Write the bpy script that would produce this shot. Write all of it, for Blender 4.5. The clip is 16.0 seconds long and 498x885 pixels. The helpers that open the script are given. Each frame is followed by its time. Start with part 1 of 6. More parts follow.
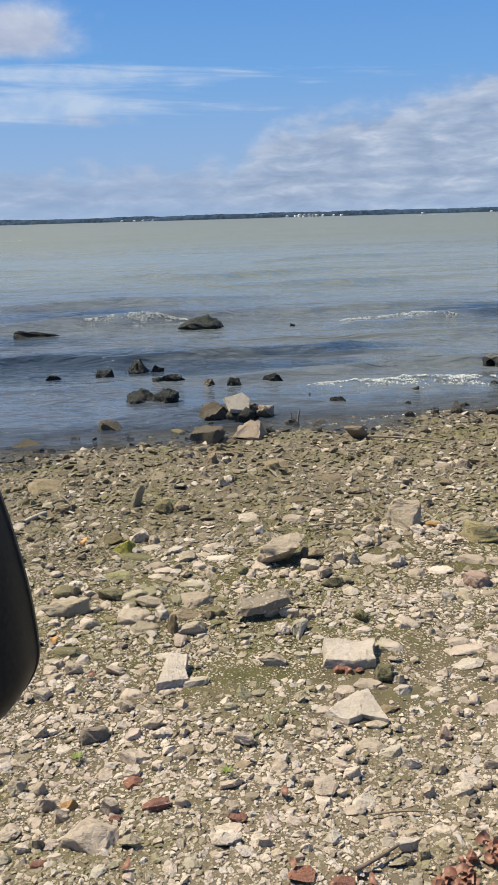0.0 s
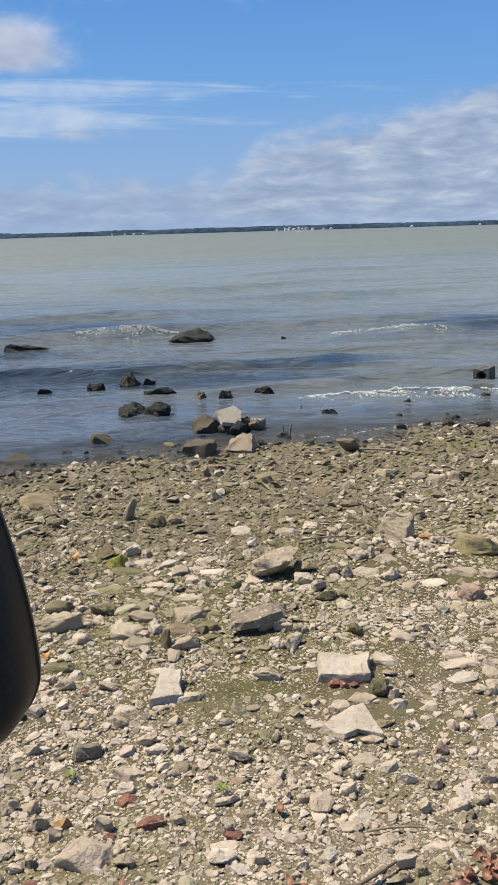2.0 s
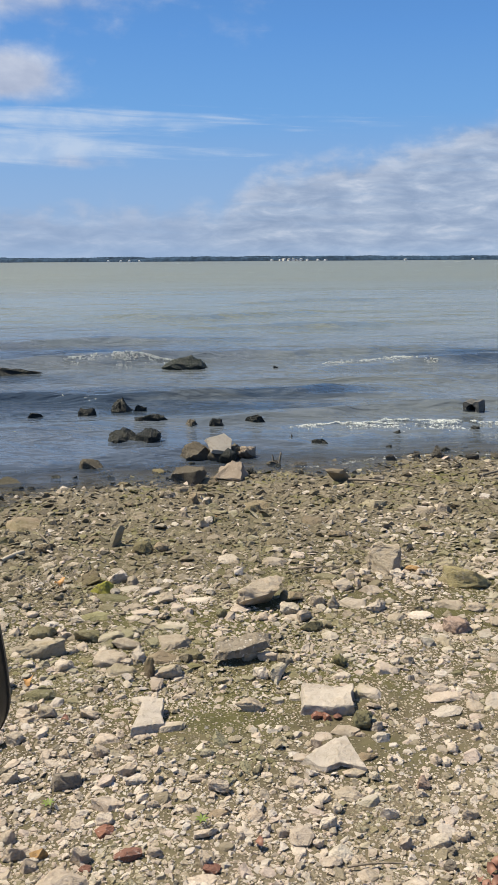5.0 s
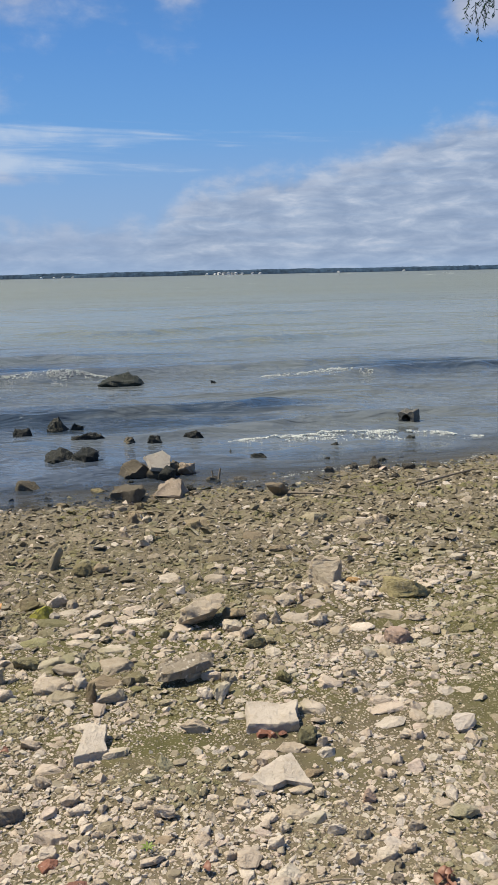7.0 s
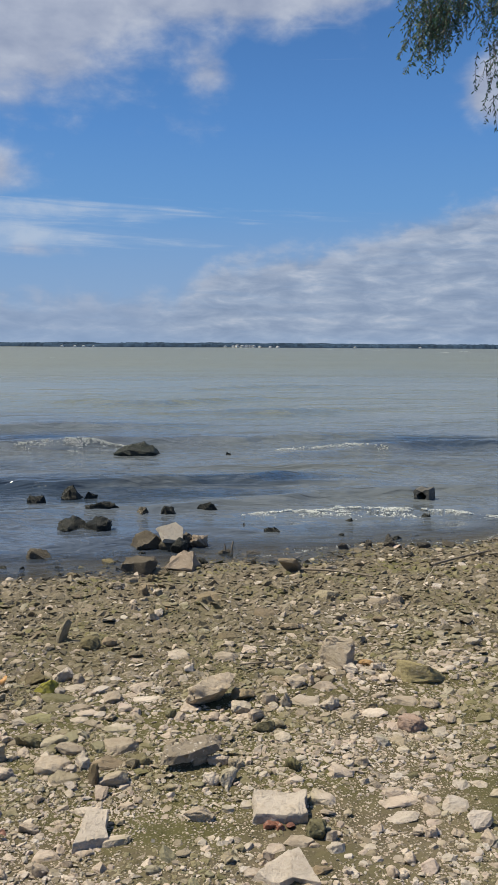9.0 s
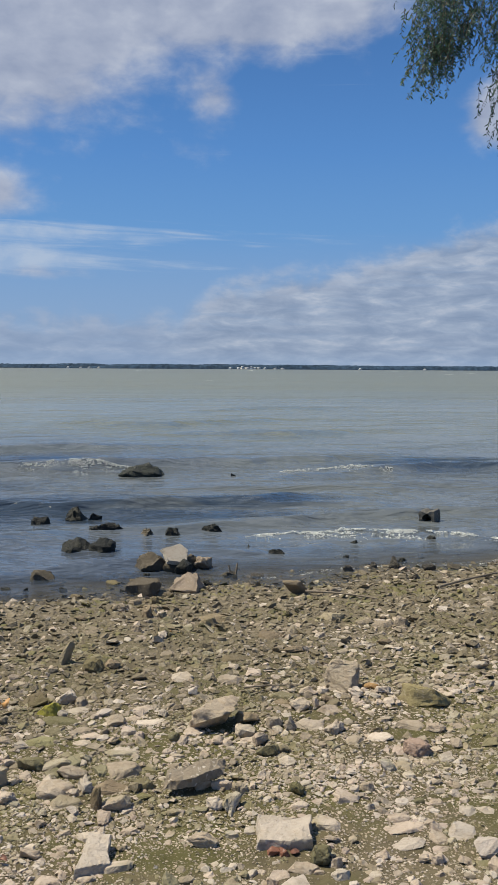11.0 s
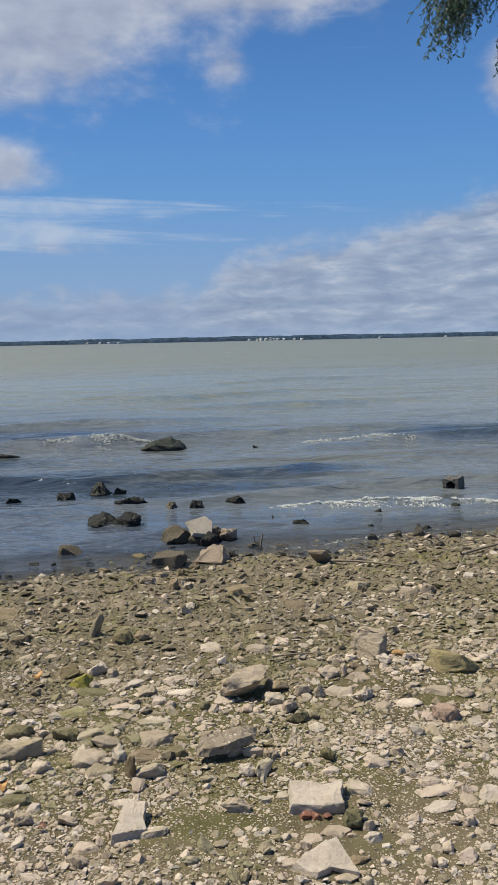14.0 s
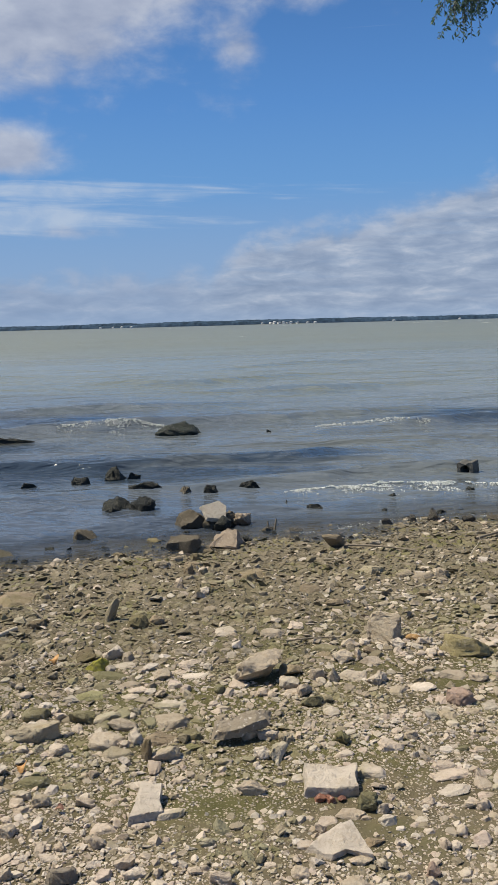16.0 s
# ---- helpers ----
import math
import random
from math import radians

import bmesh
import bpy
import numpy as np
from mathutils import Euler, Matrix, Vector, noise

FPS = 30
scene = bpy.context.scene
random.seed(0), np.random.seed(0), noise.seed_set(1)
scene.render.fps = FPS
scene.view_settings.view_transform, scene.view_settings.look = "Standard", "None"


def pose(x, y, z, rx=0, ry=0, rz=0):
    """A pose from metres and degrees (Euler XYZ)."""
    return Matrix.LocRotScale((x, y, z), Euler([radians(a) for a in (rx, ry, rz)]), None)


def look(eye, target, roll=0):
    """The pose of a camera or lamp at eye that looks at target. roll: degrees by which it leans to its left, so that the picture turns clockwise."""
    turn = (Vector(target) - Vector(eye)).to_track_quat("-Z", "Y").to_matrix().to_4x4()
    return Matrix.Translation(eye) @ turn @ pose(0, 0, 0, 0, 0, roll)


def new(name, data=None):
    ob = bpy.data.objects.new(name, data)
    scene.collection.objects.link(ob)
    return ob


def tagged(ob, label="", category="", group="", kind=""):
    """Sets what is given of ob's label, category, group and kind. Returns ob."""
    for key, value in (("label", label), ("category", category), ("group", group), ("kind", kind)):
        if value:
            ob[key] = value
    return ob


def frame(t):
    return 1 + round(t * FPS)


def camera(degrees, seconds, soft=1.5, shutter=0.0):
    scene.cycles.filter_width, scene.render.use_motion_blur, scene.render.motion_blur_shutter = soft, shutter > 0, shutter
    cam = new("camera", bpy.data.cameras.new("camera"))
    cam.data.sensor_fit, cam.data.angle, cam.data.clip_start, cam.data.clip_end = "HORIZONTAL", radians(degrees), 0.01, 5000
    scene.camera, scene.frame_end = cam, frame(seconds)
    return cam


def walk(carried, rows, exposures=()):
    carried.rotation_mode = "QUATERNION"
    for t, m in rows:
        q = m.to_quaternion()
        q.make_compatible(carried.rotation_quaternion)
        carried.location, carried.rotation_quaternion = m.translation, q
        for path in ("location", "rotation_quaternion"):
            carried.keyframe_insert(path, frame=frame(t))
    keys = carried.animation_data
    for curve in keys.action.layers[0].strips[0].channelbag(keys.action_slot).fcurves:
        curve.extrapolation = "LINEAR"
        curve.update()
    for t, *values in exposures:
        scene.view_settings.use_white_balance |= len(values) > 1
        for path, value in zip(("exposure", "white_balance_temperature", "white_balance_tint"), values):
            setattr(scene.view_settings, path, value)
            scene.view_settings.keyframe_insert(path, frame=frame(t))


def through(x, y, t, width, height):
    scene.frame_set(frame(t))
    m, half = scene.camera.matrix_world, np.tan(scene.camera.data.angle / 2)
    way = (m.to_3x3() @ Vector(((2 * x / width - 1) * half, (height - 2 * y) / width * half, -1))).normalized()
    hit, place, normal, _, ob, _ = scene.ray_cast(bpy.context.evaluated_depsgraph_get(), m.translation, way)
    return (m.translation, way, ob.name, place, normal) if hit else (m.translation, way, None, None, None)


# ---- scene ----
# ---- the walk ----
cam = camera(33.10, 16.0, soft=1.1)
PATH = [
    (0, look((-0.0132, -0.0186, 1.8106), (-0.0170, 1.9132, 1.2929), -1.61)),
    (0.5, look((-0.0049, -0.0238, 1.8182), (0.0501, 1.9090, 1.3071), -3.84)),
    (1, look((-0.0125, -0.0139, 1.8186), (0.0610, 1.9181, 1.3067), -3.56)),
    (1.5, look((-0.0179, -0.0095, 1.8120), (0.0210, 1.9259, 1.3091), -2.78)),
    (2, look((-0.0223, -0.0120, 1.8127), (-0.0038, 1.9272, 1.3235), -1.65)),
    (2.5, look((-0.0203, -0.0107, 1.8117), (-0.0116, 1.9314, 1.3340), -1.21)),
    (3, look((-0.0172, -0.0107, 1.8134), (-0.0004, 1.9349, 1.3504), -0.48)),
    (3.5, look((-0.0173, -0.0118, 1.8149), (0.0096, 1.9368, 1.3651), -0.19)),
    (6, look((-0.0062, -0.0264, 1.8180), (0.0745, 1.9296, 1.4087), -1.24)),
    (6.5, look((-0.0069, -0.0284, 1.8203), (0.2064, 1.9191, 1.4178), -1.21)),
    (7, look((0.0044, -0.0112, 1.8321), (0.1887, 1.9408, 1.4375), -1.21)),
    (7.5, look((-0.0022, 0.0154, 1.8566), (0.1785, 1.9752, 1.5008), -0.82)),
    (8, look((-0.0012, 0.0088, 1.8614), (0.1711, 1.9768, 1.5490), -0.48)),
    (8.5, look((-0.0025, 0.0090, 1.8548), (0.1619, 1.9854, 1.5959), -0.08)),
    (9, look((-0.0012, 0.0095, 1.8515), (0.1534, 1.9906, 1.6251), 0.29)),
    (11.5, look((0.0004, 0.0098, 1.8508), (0.1430, 1.9971, 1.6769), 0.33)),
    (12, look((-0.0039, 0.0123, 1.8499), (0.1350, 1.9995, 1.6723), 0.20)),
    (12.5, look((-0.0042, 0.0122, 1.8520), (0.1198, 2.0004, 1.6732), -0.41)),
    (13, look((-0.0053, 0.0112, 1.8505), (0.1111, 1.9981, 1.6543), -0.81)),
    (13.5, look((-0.0103, 0.0101, 1.8485), (0.0922, 1.9948, 1.6240), -1.05)),
    (14, look((-0.0091, 0.0085, 1.8479), (0.0828, 1.9917, 1.6059), -1.20)),
    (14.5, look((-0.0028, 0.0069, 1.8501), (0.0825, 1.9893, 1.5993), -1.28)),
    (15, look((-0.0075, 0.0040, 1.8518), (0.0682, 1.9857, 1.5928), -1.12)),
    (15.5, look((-0.0085, 0.0051, 1.8569), (0.0580, 1.9855, 1.5859), -1.20)),
    (16, look((-0.0114, 0.0062, 1.8565), (0.0473, 1.9857, 1.5770), -1.49)),
]
walk(cam, PATH, exposures=[(0, 0.5), (3.5, 0.5), (7.0, 0.42), (8.0, 0.26), (9.0, 0.24), (12.5, 0.25), (16.0, 0.28)])


# ---- world and sun ----
SUN_AZ, SUN_EL = -74.0, 60.0


class Nodes:
    """A short way to write node trees."""

    def __init__(self, tree):
        self.tree = tree

    def put(self, value, socket):
        if isinstance(value, bpy.types.NodeSocket):
            self.tree.links.new(value, socket)
        elif value is not None:
            socket.default_value = value

    def node(self, kind):
        return self.tree.nodes.new(kind)

    def math(self, op, a, b=None, c=None, clamp=False):
        n = self.node("ShaderNodeMath")
        n.operation, n.use_clamp = op, clamp
        for value, socket in zip((a, b, c), n.inputs):
            self.put(value, socket)
        return n.outputs[0]

    def step(self, x, lo, hi, a=0.0, b=1.0):
        n = self.node("ShaderNodeMapRange")
        n.interpolation_type = "SMOOTHSTEP"
        for value, socket in zip((x, lo, hi, a, b), n.inputs):
            self.put(value, socket)
        return n.outputs[0]

    def mix(self, fac, a, b, blend="MIX"):
        n = self.node("ShaderNodeMix")
        n.data_type, n.blend_type = "RGBA", blend
        self.put(fac, n.inputs[0])
        for value, socket in ((a, n.inputs[6]), (b, n.inputs[7])):
            if isinstance(value, tuple) and len(value) == 3:
                value = (*value, 1.0)
            self.put(value, socket)
        return n.outputs[2]

    def noise(self, vector, scale, detail=4.0, rough=0.55, distortion=0.0):
        n = self.node("ShaderNodeTexNoise")
        self.put(vector, n.inputs["Vector"])
        for key, value in (("Scale", scale), ("Detail", detail), ("Roughness", rough), ("Distortion", distortion)):
            n.inputs[key].default_value = value
        return n.outputs["Fac"]

    def voronoi(self, vector, scale, out="Distance", randomness=1.0):
        n = self.node("ShaderNodeTexVoronoi")
        self.put(vector, n.inputs["Vector"])
        n.inputs["Scale"].default_value, n.inputs["Randomness"].default_value = scale, randomness
        return n.outputs[out]

    def ramp(self, fac, stops, kind="LINEAR"):
        n = self.node("ShaderNodeValToRGB")
        n.color_ramp.interpolation = kind
        while len(n.color_ramp.elements) < len(stops):
            n.color_ramp.elements.new(0.5)
        for e, (at, colour) in zip(n.color_ramp.elements, stops):
            e.position, e.color = at, (*colour, 1.0)
        self.put(fac, n.inputs[0])
        return n.outputs[0]

    def vector(self, x, y, z):
        n = self.node("ShaderNodeCombineXYZ")
        for value, socket in zip((x, y, z), n.inputs):
            self.put(value, socket)
        return n.outputs[0]

    def split(self, v):
        n = self.node("ShaderNodeSeparateXYZ")
        self.put(v, n.inputs[0])
        return n.outputs

    def bump(self, height, strength, distance, normal=None):
        n = self.node("ShaderNodeBump")
        n.inputs["Strength"].default_value, n.inputs["Distance"].default_value = strength, distance
        self.put(height, n.inputs["Height"])
        self.put(normal, n.inputs["Normal"])
        return n.outputs[0]


def build_sky():
    world = bpy.data.worlds.new("lake_sky")
    scene.world, world.use_nodes = world, True
    tree = world.node_tree
    k = Nodes(tree)
    back = tree.nodes["Background"]
    sky = k.node("ShaderNodeTexSky")
    sky.sky_type, sky.sun_disc, sky.sun_elevation, sky.sun_rotation = "NISHITA", False, radians(SUN_EL), radians(SUN_AZ)
    sky.altitude, sky.air_density, sky.dust_density, sky.ozone_density = 100.0, 1.0, 0.35, 2.4
    x, y, z = k.split(k.node("ShaderNodeTexCoord").outputs["Generated"])
    az = k.math("MULTIPLY", k.math("ARCTAN2", x, y), 57.2958)
    el = k.math("MULTIPLY", k.math("ARCSINE", z), 57.2958)
    # slow warp, so that the clouds' borders wander
    wide = k.vector(k.math("MULTIPLY", az, 0.10), k.math("MULTIPLY", el, 0.22), 3.1)
    fine = k.vector(k.math("MULTIPLY", az, 0.33), k.math("MULTIPLY", el, 0.55), 7.7)
    n_wide, n_fine = k.noise(wide, 1.6, 4.0, 0.5, 0.2), k.noise(fine, 1.15, 6.0, 0.55, 0.15)
    n_streak = k.noise(k.vector(k.math("MULTIPLY", az, 0.10), k.math("MULTIPLY", k.math("SUBTRACT", el, k.math("MULTIPLY", az, -0.035)), 1.5), 1.3), 1.5, 6.0, 0.6, 0.5)

    def blob(a0, e0, sa, se):
        u = k.math("POWER", k.math("DIVIDE", k.math("SUBTRACT", az, a0), sa), 2.0)
        v = k.math("POWER", k.math("DIVIDE", k.math("SUBTRACT", el, e0), se), 2.0)
        return k.math("EXPONENT", k.math("MULTIPLY", k.math("ADD", u, v), -1.0))

    def total(first, *rest):
        for one in rest:
            first = k.math("ADD", first, one)
        return first

    # tall grey-white heaps, high up
    heaps = total(k.math("MULTIPLY", blob(-13, 20.6, 10.0, 5.5), 1.6), k.math("MULTIPLY", blob(-1.0, 26.4, 15.0, 4.6), 1.7), k.math("MULTIPLY", blob(6.5, 22.6, 7.0, 2.4), 1.1), k.math("MULTIPLY", blob(1.7, 17.3, 1.5, 1.4), 0.66), k.math("MULTIPLY", blob(1.2, 13.9, 2.4, 1.3), 0.34),
                  k.math("MULTIPLY", blob(-13.9, 11.05, 3.4, 1.35), 1.35), k.math("MULTIPLY", blob(20.6, 16.0, 2.3, 2.2), 1.5), k.math("MULTIPLY", blob(-9.8, 6.2, 3.4, 0.55), 0.62), k.math("MULTIPLY", blob(-40, 24, 16, 8), 0.9), k.math("MULTIPLY", blob(44, 30, 14, 9), 0.8))
    elsewhere = k.math("MULTIPLY", k.step(el, 27.0, 36.0), k.step(k.noise(wide, 0.8, 3.0), 0.5, 0.62))
    heaps = k.math("ADD", heaps, k.math("MULTIPLY", elsewhere, 0.8))
    heap = k.step(k.math("ADD", heaps, k.math("MULTIPLY", k.math("SUBTRACT", n_fine, 0.5), 1.0)), 0.22, 1.02)
    # thin streaks on one side
    streaks = total(blob(-11.0, 8.75, 12.0, 0.75), blob(-12.0, 7.1, 8.0, 0.75), k.math("MULTIPLY", blob(-14, 6.6, 5.0, 0.7), 0.8), k.math("MULTIPLY", blob(0, 6.7, 5, 0.5), 0.45),
                    k.math("MULTIPLY", blob(9, 8.4, 6, 1.2), 0.25))
    streak = k.step(k.math("ADD", streaks, k.math("MULTIPLY", k.math("SUBTRACT", n_streak, 0.5), 1.5)), 0.25, 1.05)
    # the long bank over the horizon, which climbs towards one side
    top = k.math("ADD", 3.7, k.math("ADD", k.step(az, -1.5, 4.0, 0.0, 2.6), k.step(az, 6.0, 22.0, 0.0, 3.4)))
    over = k.math("SUBTRACT", top, el)
    bank = k.step(k.math("ADD", over, k.math("MULTIPLY", k.math("SUBTRACT", n_fine, 0.5), 3.6)), -0.5, 1.6)
    bank = k.math("MULTIPLY", k.math("MULTIPLY", bank, k.step(n_streak, 0.22, 0.52, 0.78, 1.0)), k.step(el, 0.1, 1.5, 0.62, 1.0))
    # colours: bright rims, lilac-grey bodies
    body = k.ramp(k.noise(k.vector(k.math("MULTIPLY", az, 0.30), k.math("MULTIPLY", el, 1.05), 2.2), 1.3, 6.0, 0.56, 0.35),
                  [(0.30, (0.27, 0.35, 0.50)), (0.46, (0.34, 0.42, 0.57)), (0.58, (0.42, 0.50, 0.64)), (0.74, (0.60, 0.65, 0.75))])
    body = k.mix(k.math("MULTIPLY", k.step(over, 2.2, 0.2), k.step(n_fine, 0.40, 0.62, 0.0, 0.6)), body, (0.64, 0.68, 0.77))
    body = k.mix(k.step(az, 3.0, -5.0, 0.0, 0.45), body, (0.30, 0.42, 0.64))
    heap_c = k.ramp(k.math("ADD", k.math("MULTIPLY", n_wide, 0.6), k.math("MULTIPLY", n_fine, 0.4)), [(0.36, (0.35, 0.41, 0.56)), (0.52, (0.48, 0.535, 0.67)), (0.68, (0.66, 0.71, 0.81))])
    # clear air: the sky's own blue, paler towards the horizon
    air = k.mix(1.0, sky.outputs[0], (0.075, 0.075, 0.075), "MULTIPLY")
    air = k.mix(k.step(el, 40.0, 10.0, 0.55, 0.93), air, k.ramp(k.step(el, 0.0, 30.0), [(0.0, (0.30, 0.46, 0.72)), (0.22, (0.165, 0.385, 0.76)), (0.45, (0.115, 0.315, 0.72)), (0.75, (0.075, 0.235, 0.60)), (1.0, (0.06, 0.19, 0.50))]))
    out = k.mix(k.math("MULTIPLY", k.math("MULTIPLY", streak, k.step(n_fine, 0.32, 0.66, 0.5, 1.0)), 0.78), air, (0.56, 0.66, 0.81))
    out = k.mix(k.math("MULTIPLY", bank, 0.88), out, body)
    out = k.mix(k.math("MULTIPLY", heap, 0.93), out, heap_c)
    out = k.mix(k.step(el, -1.0, -6.0), out, (0.16, 0.17, 0.15))
    k.put(out, back.inputs[0])
    back.inputs[1].default_value = 0.712


build_sky()
sun = new("sun", bpy.data.lights.new("sun", "SUN"))
sun.data.energy, sun.data.angle, sun.data.color = 5.0, radians(0.6), (1.0, 0.90, 0.71)
sun.matrix_world = look((40 * math.sin(radians(SUN_AZ)) * math.cos(radians(SUN_EL)), 40 * math.cos(radians(SUN_AZ)) * math.cos(radians(SUN_EL)), 40 * math.sin(radians(SUN_EL))), (0, 0, 0))


# ---- materials ----
def material(name):
    mat = bpy.data.materials.new(name)
    mat.use_nodes = True
    return mat, Nodes(mat.node_tree), mat.node_tree.nodes["Principled BSDF"]


def stone_material(name, palette, island=False, silt=0.0, moss=0.0, wet=False, rough=0.88, speck=0.14):
    """Stone with a colour of its own for each piece, mottled and gritty, with mud that thickens towards the water."""
    mat, k, bsdf = material(name)
    pos = k.node("ShaderNodeNewGeometry")
    p = pos.outputs["Position"]
    chance = pos.outputs["Random Per Island"] if island else k.node("ShaderNodeObjectInfo").outputs["Random"]
    n = len(palette)
    base = k.ramp(chance, [(i / max(1, n), tuple(0.90 * v for v in c)) for i, c in enumerate(palette)], "CONSTANT")
    broad, grain = k.noise(p, 14.0, 5.0, 0.6), k.noise(p, 120.0, 4.0, 0.65)
    patchy, pits = k.noise(p, 34.0, 6.0, 0.68, 0.4), k.noise(p, 75.0, 5.0, 0.7, 0.6)
    base = k.mix(k.step(broad, 0.45, 0.75, 0.0, 0.4), base, k.mix(1.0, base, (0.62, 0.56, 0.46), "MULTIPLY"))
    base = k.mix(k.step(patchy, 0.46, 0.68, 0.0, 0.36), base, k.mix(1.0, base, (0.62, 0.56, 0.47), "MULTIPLY"))
    # crevice shade put into the colour: darker where the relief dips
    base = k.mix(k.step(pits, 0.40, 0.28, 0.0, 0.6), base, k.mix(1.0, base, (0.42, 0.37, 0.30), "MULTIPLY"))
    base = k.mix(k.step(grain, 0.52, 0.72, 0.0, speck), base, (0.16, 0.14, 0.11))
    base = k.mix(k.step(k.noise(p, 60.0, 3.0), 0.58, 0.70, 0.0, speck), base, (0.74, 0.70, 0.64))
    x, y, z = k.split(p)
    if silt:
        # mud left by the waves: none far from the water, a full coat beside it
        near = k.math("ADD", k.math("SUBTRACT", y, k.math("MULTIPLY", x, 0.28)), k.math("MULTIPLY", k.math("SUBTRACT", k.noise(p, 1.4, 3.0), 0.5), 3.4))
        other = k.math("FRACT", k.math("MULTIPLY", chance, 37.7))
        near = k.math("ADD", near, k.math("MULTIPLY", other, -2.6))
        coat = k.math("MULTIPLY", k.step(near, 1.9, 4.5, 0.04, 0.92), silt)
        coat = k.math("MULTIPLY", coat, k.step(broad, 0.30, 0.55, 0.72, 1.0))
        coat = k.math("MULTIPLY", coat, k.step(other, 0.80, 0.86, 1.0, 0.15))
        base = k.mix(coat, base, k.mix(k.noise(p, 5.0, 3.0), (0.124, 0.105, 0.064), (0.206, 0.175, 0.114)))
        green = k.step(k.noise(p, 1.9, 4.0, 0.6), 0.45, 0.60, 0.0, 0.7)
        base = k.mix(k.math("MULTIPLY", k.math("MULTIPLY", green, min(1.0, silt)), k.step(other, 0.35, 0.55)), base, (0.15, 0.145, 0.05))
    if moss:
        up = k.split(pos.outputs["Normal"])[2]
        base = k.mix(k.math("MULTIPLY", k.step(k.math("ADD", up, k.math("MULTIPLY", k.math("SUBTRACT", broad, 0.5), 1.5)), -0.1, 0.45), moss), base,
                     k.mix(k.noise(p, 45.0), (0.20, 0.195, 0.032), (0.40, 0.37, 0.08)))
    k.put(base, bsdf.inputs["Base Color"])
    bsdf.inputs["Roughness"].default_value = 0.42 if wet else rough
    bsdf.inputs["Specular IOR Level"].default_value = 0.2 if wet else 0.25
    hill = k.math("ADD", k.math("ADD", patchy, k.math("MULTIPLY", pits, 0.8)), k.math("MULTIPLY", grain, 0.25))
    k.put(k.bump(hill, 1.0, 0.016 if wet else 0.011), bsdf.inputs["Normal"])
    return mat


